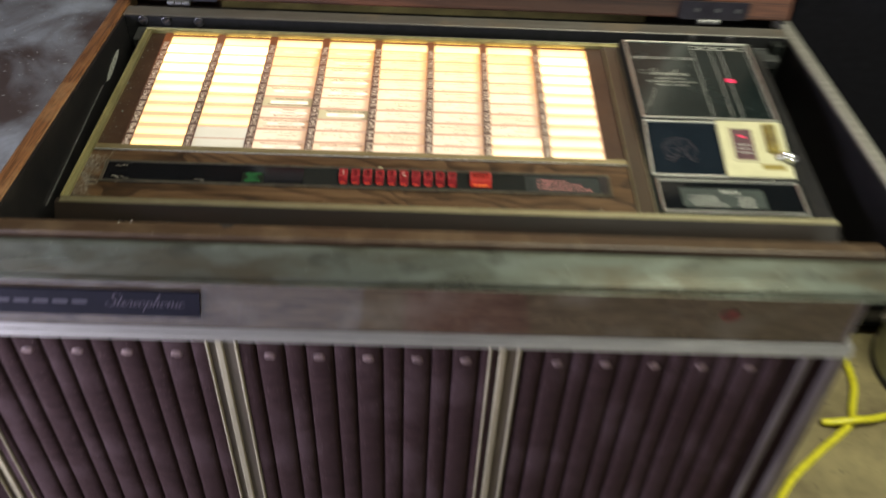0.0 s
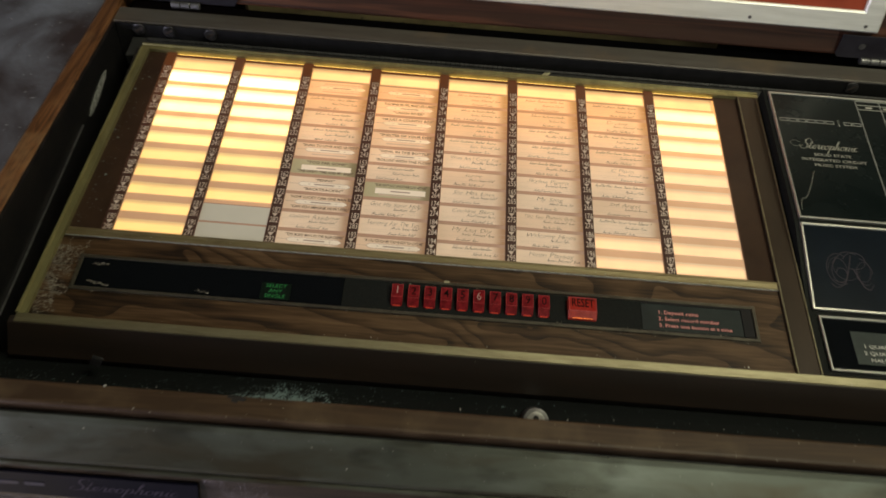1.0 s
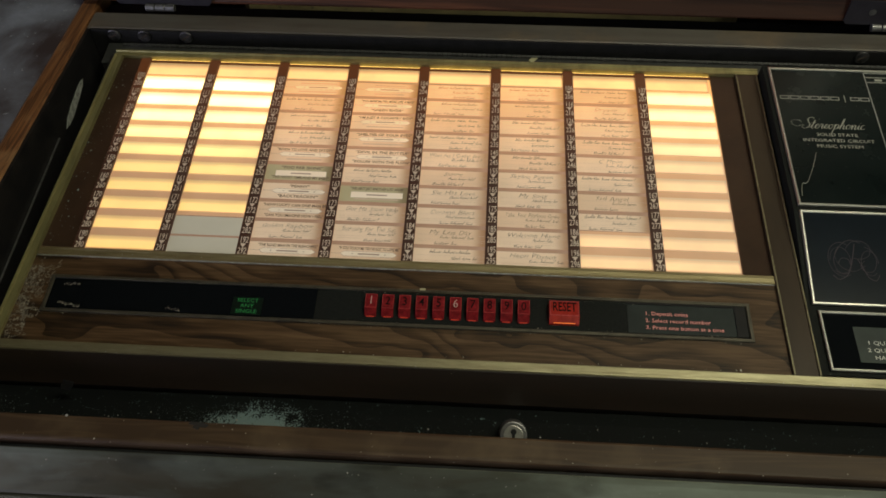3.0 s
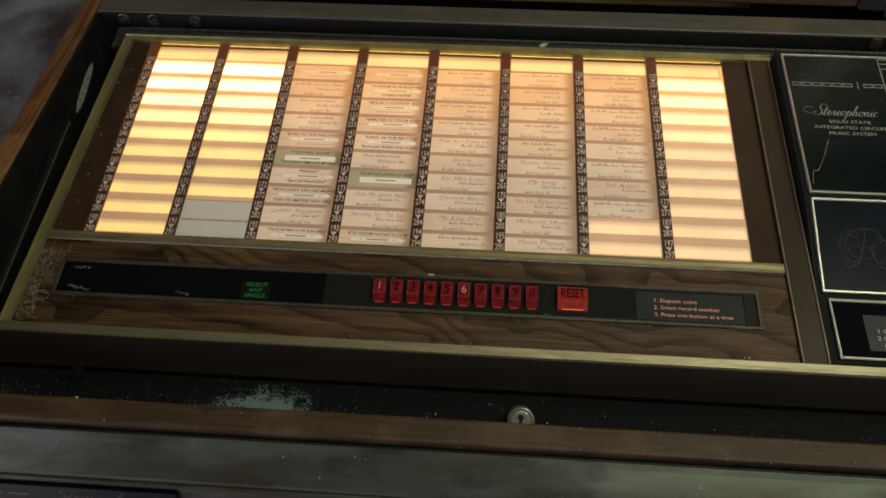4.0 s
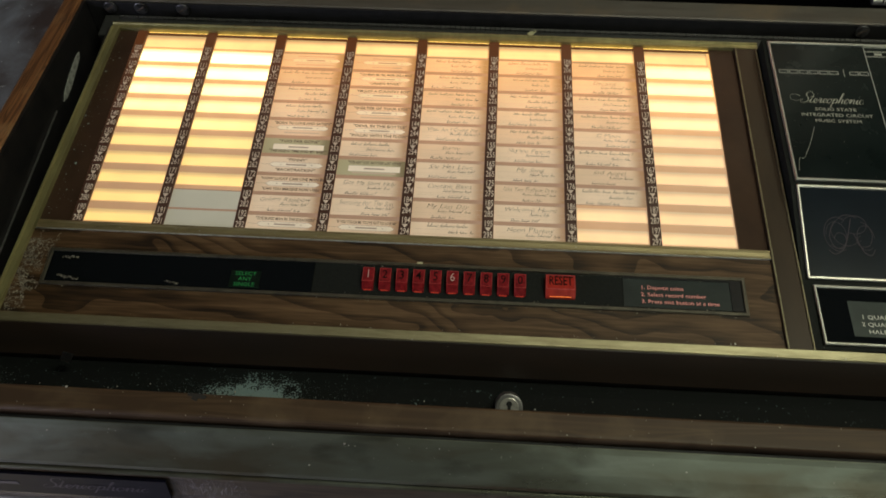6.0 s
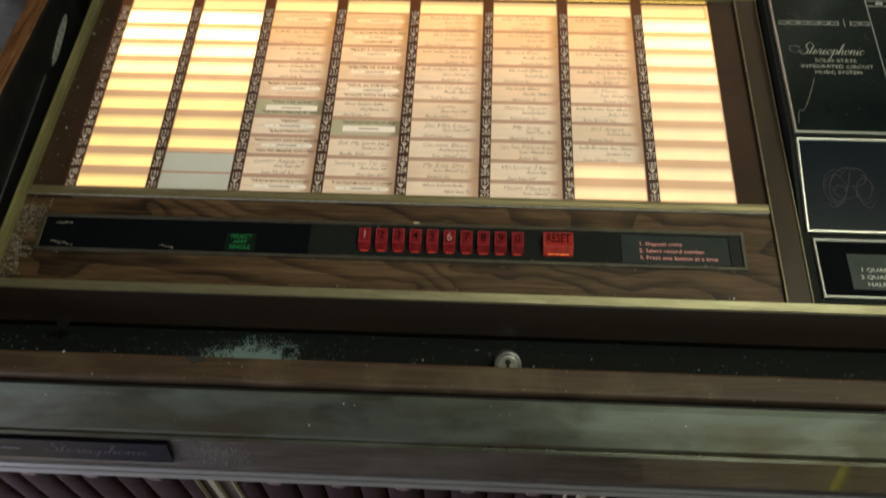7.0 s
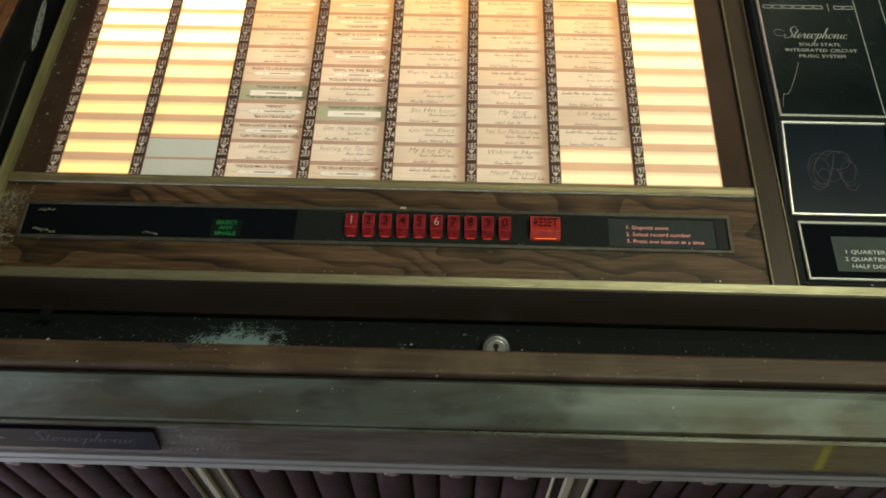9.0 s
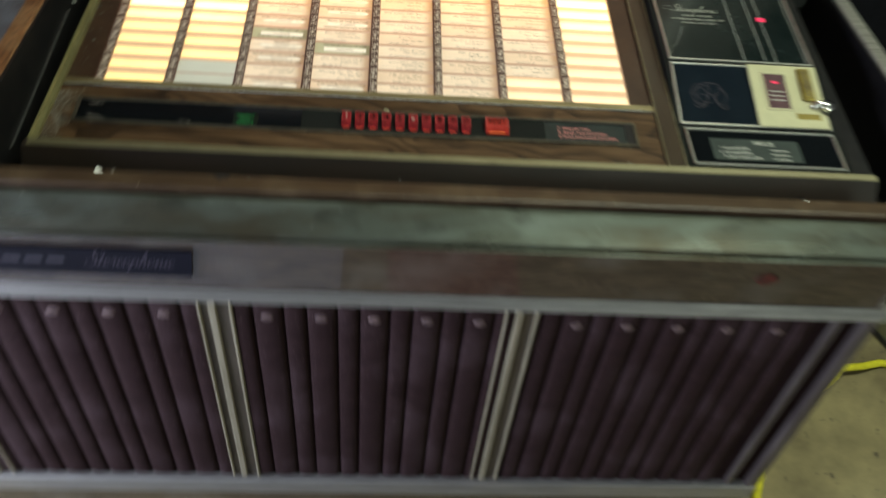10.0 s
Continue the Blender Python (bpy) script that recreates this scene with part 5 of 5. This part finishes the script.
# ---------------------------------------------------------------- coin unit
UX0, UX1 = 0.7145, 0.9120
UM = PANEL
bm = bmesh.new()
pts = [(0.2700, -0.004), (0.2700, 0.0185), (0.0680, 0.0175), (-0.0335, 0.0005), (-0.1040, -0.0005), (-0.1040, -0.004)]
profile_x(bm, pts, UX0 - 0.0045, UX1 + 0.008)
unit = part("coin_unit", bm, CRINKLE, juke, "black crackle-finished coin unit", m=UM)
part("unit_edge", boxed(0.7086, 0.7100, -0.1073, 0.2696, -0.004, 0.0016), BLACK, juke, m=PANEL)
part("unit_margin", boxed(UX1 + 0.0082, 0.9430, -0.1073, 0.2696, -0.004, 0.0006), BLACK, juke, m=PANEL)


def glazed(name, m, w, h, glass, label):
    """A glass plate in a bright metal frame, lying on m with its lower left corner at the origin."""
    p = part(name, boxed(0.002, w - 0.002, 0.002, h - 0.002, 0.0, 0.0012), glass, juke, label, m=m)
    part("frame", ring(bmesh.new(), 0, w, 0, h, 0.0, 0.0034, 0.0026, 0.0007), SILVER, p, m=m)
    return p


UP = UM @ pose(UX0, 0.0720, 0.0181, 0.28)
upper = glazed("upper_panel", UP, UX1 - UX0, 0.1920, GLASS_BLACK, "black glass panel with silver lettering")
for i in range(9):
    w = 0.0098
    shape = bar_mesh(0.0008, 0.011, DULL_INK) if i == 6 else finish(ring(bmesh.new(), -w / 2, w / 2, -0.0026, 0.0026, 0, 0.0001, 0.0009, 0.00002), DULL_INK)
    part("bar", shape, None, upper, m=UP @ pose(0.0115 + i * 0.0108, 0.1480, 0.0014))
part("script", cursive("Stereophonic", 0.0063, 0.00038), SILVER_INK, upper, m=UP @ pose(0.0545, 0.1035, 0.0016))
swash = bmesh.new()
tube(swash, [(0.0180 + 0.0058 * math.cos(0.4 + a * 0.4), 0.1108 + 0.0046 * math.sin(0.4 + a * 0.4), 0.0014) for a in range(15)], 0.00014, 4)
part("swash", swash, SILVER_INK, upper, m=UP)
for words, y in (("SOLID STATE", 0.0948), ("INTEGRATED CIRCUIT", 0.0868), ("MUSIC SYSTEM", 0.0788)):
    part("line", lettering(words, 0.0058, SILVER_INK, wide=1.27, thick=0.00005), None, upper, m=UP @ pose(0.0575, y, 0.0016))
for x in (0.1045, 0.1330, 0.1480, 0.1900):
    part("rule", boxed(x, x + 0.0009, 0.0025, 0.1880, 0.0012, 0.0015), DULL_INK, upper, m=UP)
for y in (0.1740, 0.1815, 0.1880):
    part("rule", boxed(0.1054, 0.1898, y, y + 0.0008, 0.0012, 0.00148), SILVER_INK, upper, m=UP)
for x, w in ((0.119, 0.008), (0.1405, 0.008), (0.168, 0.016)):
    part("bar", bar_mesh(w, 0.0030, SILVER_INK), None, upper, m=UP @ pose(x, 0.1778, 0.0016))
part("red_lamp", boxed(0.1432, 0.1546, 0.0900, 0.0985, 0.0012, 0.0022, 0.0005), RED_LAMP, upper, "small lit red lamp", m=UP)
scr = bmesh.new()
tube(scr, spline([(0.006, 0.012, 0.0015), (0.009, 0.028, 0.0015), (0.014, 0.029, 0.0015), (0.023, 0.048, 0.0015), (0.031, 0.070, 0.0015)], 4), 0.00025, 4)
part("crack", scr, SILVER_INK, upper, m=UP)

MID = UM @ Matrix.Translation((UX0, -0.0320, 0.0012)) @ pose(0, 0, 0, 9.4)
mid = glazed("monogram_panel", MID, UX1 - UX0, 0.1000, NAVY, "dark blue glass panel with a faint monogram")
mono = bmesh.new()
for width, stroke in ((0.0006, [(0.056, 0.066), (0.046, 0.069), (0.036, 0.066), (0.027, 0.057), (0.022, 0.046), (0.026, 0.035), (0.035, 0.033), (0.041, 0.040), (0.039, 0.048), (0.031, 0.049), (0.027, 0.043)]),
                      (0.0008, [(0.049, 0.065), (0.046, 0.055), (0.042, 0.043), (0.036, 0.032), (0.026, 0.027), (0.019, 0.031)]),
                      (0.0006, [(0.038, 0.060), (0.046, 0.067), (0.058, 0.068), (0.066, 0.062), (0.064, 0.053), (0.054, 0.049), (0.045, 0.050)]),
                      (0.0008, [(0.050, 0.049), (0.055, 0.040), (0.060, 0.030), (0.068, 0.027), (0.073, 0.033)]),
                      (0.0005, [(0.060, 0.062), (0.068, 0.058), (0.072, 0.048), (0.067, 0.037), (0.057, 0.036), (0.053, 0.042), (0.058, 0.047)]),
                      (0.0005, [(0.030, 0.062), (0.024, 0.052), (0.030, 0.040), (0.044, 0.036), (0.058, 0.042)]),
                      (0.0005, [(0.018 + 0.012 - 0.012 * math.cos(a * 0.45), 0.047 + 0.014 * math.sin(a * 0.45)) for a in range(13)]),
                      (0.0005, [(0.064 + 0.010 * math.cos(a * 0.45), 0.045 + 0.013 * math.sin(a * 0.45)) for a in range(13)]),
                      (0.0005, [(0.032 + 0.016 * math.cos(1 + a * 0.42), 0.048 + 0.018 * math.sin(1 + a * 0.42)) for a in range(11)])):
    tube(mono, spline([(0.046 + 0.82 * (x - 0.046), y, 0.0013) for x, y in stroke], 6), 0.6 * width, 4)
part("monogram", mono, FAINT_INK, mid, "faint swirling ornament", m=MID)
coin = part("coin_plate", boxed(0.1020, 0.1950, -0.0010, 0.1000, 0.0036, 0.0066, 0.0014, 2), CREAM, juke, "cream plastic coin entry plate", m=MID)
part("coin_window", boxed(0.1190, 0.1490, 0.0270, 0.0840, 0.0066, 0.0070), PINK_WINDOW, coin, "smoked window", m=MID)
part("window_rim", ring(bmesh.new(), 0.1165, 0.1515, 0.0245, 0.0865, 0.0066, 0.0082, 0.0030), CREAM, coin, m=MID)
part("red_word", bar_mesh(0.008, 0.0034, RED_LAMP), None, coin, m=MID @ pose(0.134, 0.070, 0.0073))
for y in (0.055, 0.048, 0.041):
    part("bar", bar_mesh(0.020, 0.0018, DULL_INK), None, coin, m=MID @ pose(0.134, y, 0.0073))
part("coin_slot", boxed(0.1660, 0.1830, 0.0400, 0.0920, 0.0066, 0.0120, 0.0015), BRASS_OLD, coin, "tarnished brass coin slot", m=MID)
part("slot_gap", boxed(0.1735, 0.1755, 0.0450, 0.0880, 0.0120, 0.0123), INK, coin, m=MID)
lev = bmesh.new()
tube(lev, spline([(0.176, 0.030, 0.008), (0.184, 0.034, 0.013), (0.193, 0.030, 0.014)], 6), 0.0042, 12)
cylinder(lev, (0.194, 0.030, 0.0135), (0, 0, 1), 0.0085, 0.006, 20, bevel=0.001)
part("return_lever", lev, CHROME, coin, "bright coin return lever", m=MID, smooth=True)
part("lever_recess", boxed(0.1540, 0.1850, 0.0120, 0.0210, 0.0066, 0.0069), BRASS_OLD, coin, m=MID)

LOW = UM @ pose(UX0 + 0.004, -0.1005, 0.0003)
low = glazed("price_panel", LOW, UX1 - UX0 - 0.004, 0.0620, DISPLAY, "price card behind framed glass")
part("price_card", boxed(0.0290, 0.1420, 0.0100, 0.0465, 0.0012, 0.0015), GREY_CARD, low, m=LOW)
part("word", lettering("PRICE", 0.0088, WHITE_INK, align="LEFT", wide=1.15, thick=0.00005), None, low, m=LOW @ pose(0.0835, 0.0395, 0.0017))
for words, y, x in (("1 QUARTER", 0.0300, 0.0385), ("2 QUARTERS", 0.0225, 0.0375), ("HALF DOLLAR", 0.0150, 0.0425)):
    part("line", lettering(words, 0.0056, WHITE_INK, align="LEFT", wide=1.28, thick=0.00005), None, low, m=LOW @ pose(x, y, 0.0017))
    part("bar", bar_mesh(0.022, 0.0012, WHITE_INK), None, low, m=LOW @ pose(0.1150, y - 0.0014, 0.0017))

# ---------------------------------------------------------------- lid, hinges, small hardware of the well
LY = 0.362
LEAN = Matrix.Translation((0, LY, 0.882)) @ pose(0, 0, 0, -12) @ Matrix.Translation((0, -LY, -0.882))
lid = part("lid_rail", boxed(-0.11, 1.015, LY, LY + 0.022, 0.882, 1.50, 0.003, 2), LID_WOOD, juke, "raised red-brown lid seen from inside", m=LEAN)
LX0, LX1, LZ0 = 0.02, 0.865, 0.917
fm = LEAN @ pose(0, LY - 0.0005, 0, 90, 0, 0)
part("lid_frame", ring(bmesh.new(), LX0, LX1, LZ0, 1.46, 0.0, 0.010, 0.026, 0.002), LID_SILVER, lid, "brushed silver frame in the lid", m=fm)
part("lid_panel", boxed(LX0 + 0.026, LX1 - 0.026, LZ0 + 0.026, 1.434, 0.0, 0.004), RUST_RED, lid, "rust-red panel in the lid", m=fm)
for x in (0.846, 0.70, 0.40):
    bm = bmesh.new()
    cylinder(bm, (x, LZ0 + 0.008, 0.0102), (0, 0, 1), 0.0022, 0.001, 10)
    part("screw", bm, STEEL, lid, m=fm)


def hinge(x0, x1):
    """A lid hinge: a chamfered leaf on the lid, a knuckle and two screws."""
    w = x1 - x0
    bm = prism_z(bmesh.new(), [(0.0, 0.032), (0.0, 0.004), (0.004, 0.0), (w - 0.006, 0.0), (w, 0.008), (w, 0.032)], 0, 0.002)
    leaf = part("hinge", bm, HINGE_PLATE, juke, "dark metal lid hinge", m=pose(x0, LY - 0.0008, 0.8810, 90, 0, 0))
    bm = bmesh.new()
    for i in range(3):
        cylinder(bm, (x0 + w * 0.45 + (i - 1) * 0.0125, LY - 0.006, 0.8790), (1, 0, 0), 0.0046, 0.0115, 16, bevel=0.0006)
    part("knuckle", bm, STEEL, leaf)
    for u in (0.25, 0.55, 0.85):
        bm = bmesh.new()
        cylinder(bm, (x0 + w * u, LY - 0.0034, 0.8990), (0, 1, 0), 0.0042, 0.0018, 16, r2=0.003)
        part("screw", bm, STEEL, leaf)


hinge(-0.066, 0.056)
hinge(0.824, 0.940)
for x in (-0.061, -0.023, 0.029, 0.841, 0.905):
    bm = bmesh.new()
    cylinder(bm, (0, 0, 0.001), (0, 0, 1), 0.0080, 0.0030, 20, bevel=0.001)
    m = pose(x, WB - 0.0030, 0.8665, 90)
    scr = part("bolt", bm, BOLT, juke, "dark round-headed bolt", m=m)
    part("slot", boxed(-0.0055, 0.0055, -0.0008, 0.0008, 0.0025, 0.0028), INK, scr, m=m @ pose(0, 0, 0, 0, 0, 35))
tag = part("paper_tag", boxed(-0.006, 0.006, -0.003, 0.003, 0, 0.0015, 0.0004), CREAM, juke, "scrap of pale paper", m=at_panel(0.4545, 0.3070, -0.0182, 0, 0, 50))
part("wood_scar", prism_z(bmesh.new(), [(0.170, -0.2030), (0.180, -0.2032), (0.186, -0.2050), (0.184, -0.2080), (0.179, -0.2075), (0.178, -0.2100), (0.173, -0.2082), (0.174, -0.2060), (0.169, -0.2052)], RIM, RIM + 0.0004), DIRT, juke, "dark burn mark on the rail")
part("side_strip", boxed(-0.0905, -0.0885, -0.095, 0.165, -0.0285, -0.0272), STEEL, juke, "thin metal edge along the lining", m=PANEL)
# glint on the glossy lining, laid on as a pale patch
part("lining_glint", prism_z(bmesh.new(), [(0.186, -0.0345), (0.196, -0.0290), (0.214, -0.0255), (0.234, -0.0235), (0.250, -0.0232), (0.258, -0.0258), (0.252, -0.0310), (0.232, -0.0345), (0.208, -0.0378), (0.194, -0.0372)], 0, 0.0007), PALE_GLINT, juke, "pale patch painted as a glint on the lining", m=PANEL @ Matrix(((0, 0, 1, -0.0908), (1, 0, 0, 0), (0, 1, 0, 0), (0, 0, 0, 1))))



def moulding_spot():
    u = random.random() ** 2.2
    return random.uniform(FX0, FX1), -0.2330 - 0.0195 * u, 0.8650 - 0.0240 * u


def rail_spot():
    return random.uniform(FX0, FX1), random.choice((-0.2225, -0.2035)) + random.gauss(0, 0.003), RIM + 0.0003


def strip_spot():
    return random.uniform(SX0, SX1), random.choice((SY0 + 0.0045, SY0 - 0.0008, SY1 - 0.0045)) + random.gauss(0, 0.0007), 0.0018


def fleck_spot():
    u = random.random()
    return random.uniform(-0.09, 0.99), -0.146 - u * 0.053, 0.8008 + u * 0.0109


def glass_spot():
    return random.uniform(0.004, 0.192), random.uniform(0.004, 0.186), 0.0013


def edge_spot():
    return random.uniform(TX0, TX1), random.choice((-0.1165, -0.1060, -0.0100)) + random.gauss(0, 0.0006), 0.0052


dust("moulding_dust", 150, moulding_spot, 0.00034, IDENT, "pale specks of dust on the grey moulding", PALE_GRIT)
dust("rail_dust", 110, rail_spot, 0.00040, IDENT, "pale specks along the edges of the wooden rail", PALE_GRIT)
dust("strip_dust", 420, strip_spot, 0.00030, PANEL, "grey dust gathered along the key strip", GRIT)
dust("gutter_chips", 22, fleck_spot, 0.00070, IDENT, "pale chips lying in the black gutter", PALE_GRIT)
dust("glass_dust", 70, glass_spot, 0.00028, UP, "fine dust on the black glass", GRIT)
dust("gilt_dust", 90, edge_spot, 0.00045, PANEL, "pale nicks and specks on the gilt edging", PALE_GRIT)

# ---------------------------------------------------------------- round about
top = thing("side_counter", (-0.6, 0.1, 0.0), "dark counter with a smeared dusty top beside the jukebox", "counter")
part("counter_top", boxed(-1.15, -0.119, -0.19, 0.85, 0.845, 0.868, 0.003), DUSTY_TOP, top, "dark top under smeared grey dust")
part("counter_body", boxed(-1.1, -0.27, -0.15, 0.80, 0.0, 0.845, 0.003), FACE_WOOD, top)
backwood = thing("panelled_partition", (-0.8, 0.92, 0.0), "dark red-brown wooden partition behind the counter", "partition")
for i in range(4):
    part("board", boxed(-1.25 + i * 0.29, -0.963 + i * 0.29, 0.90, 0.93, 0.0, 2.0, 0.004), LID_WOOD, backwood)

cab = thing("black_cabinet", (1.75, 0.95, 0.0), "tall black covered equipment cabinet beside the jukebox", "cabinet")
part("body", boxed(1.06, 2.5, 0.46, 1.4, 0.04, 1.35, 0.01, 2), SPEAKER_BLACK, cab)
part("foot", boxed(1.10, 2.46, 0.50, 1.36, 0.0, 0.04), RUBBER, cab)

# unseen sheet added to give the front board its bluish reflection
mat = part("blue_reflector", boxed(-1.15, 0.255, -1.45, -0.86, 0.0, 0.004, 0.001), BLUE_REFLECTOR, None)
tagged(mat, "added unseen pale blue-grey sheet, reflected in the front board", "sheet")
# unseen red slab added for the reddish reflection in the front board
mat = part("red_reflector", boxed(0.365, 0.68, -1.40, -0.86, 0.0, 0.007, 0.002), RED_REFLECTOR, None)
tagged(mat, "added unseen dark red mat, reflected in the front board", "mat")

# black slab added for shaded floor; darkens the front board's reflection
mat = part("shade_mat", boxed(-0.30, 0.72, -0.84, -0.40, 0.0, 0.008, 0.003), RUBBER, None)
tagged(mat, "added black mat standing in for the shaded floor before the jukebox", "mat")

tubm = thing("grey_tub", (1.68, 0.34, 0.0), "grey enamel tub with a black rubber foot ring on the floor", "tub")
bm = bmesh.new()
cylinder(bm, (1.68, 0.34, 0.18), (0, 0, 1), 0.176, 0.33, 48, r2=0.19, bevel=0.006)
part("wall", bm, TUB, tubm, smooth=True)
for z in (0.12, 0.16):
    bm = bmesh.new()
    pts = [(1.68 + 0.1775 * math.cos(a * math.pi / 24), 0.34 + 0.1775 * math.sin(a * math.pi / 24), z) for a in range(49)]
    part("hoop", tube(bm, pts, 0.004, 8), STEEL, tubm, smooth=True)
bm = bmesh.new()
cylinder(bm, (1.68, 0.34, 0.0075), (0, 0, 1), 0.178, 0.015, 48, bevel=0.004)
part("foot_ring", bm, RUBBER, tubm)

cable = thing("extension_cable", (1.3, 0.1, 0.0), "yellow extension cable lying in loops on the floor", "cable")
R = 0.0085
part("cord", tube(bmesh.new(), spline([(1.44, 0.42, R), (1.435, 0.31, R), (1.405, 0.235, R), (1.375, 0.180, R), (1.28, 0.105, R), (1.185, 0.020, R), (1.10, -0.11, R), (1.062, -0.28, R), (1.045, -0.43, R), (1.057, -0.53, R), (1.08, -0.57, R), (1.115, -0.615, R), (1.16, -0.66, R), (1.22, -0.69, R), (1.36, -0.71, R), (1.62, -0.66, R)], 12), R, 12), YELLOW, cable, smooth=True)
part("cord_end", tube(bmesh.new(), spline([(1.318, 0.188, R), (1.345, 0.184, R * 2.0), (1.385, 0.184, R * 3.0), (1.43, 0.192, R * 2.4), (1.465, 0.204, R * 1.6), (1.50, 0.208, R), (1.57, 0.165, R), (1.72, 0.115, R), (1.90, 0.10, R)], 12), R, 12), YELLOW, cable, smooth=True)
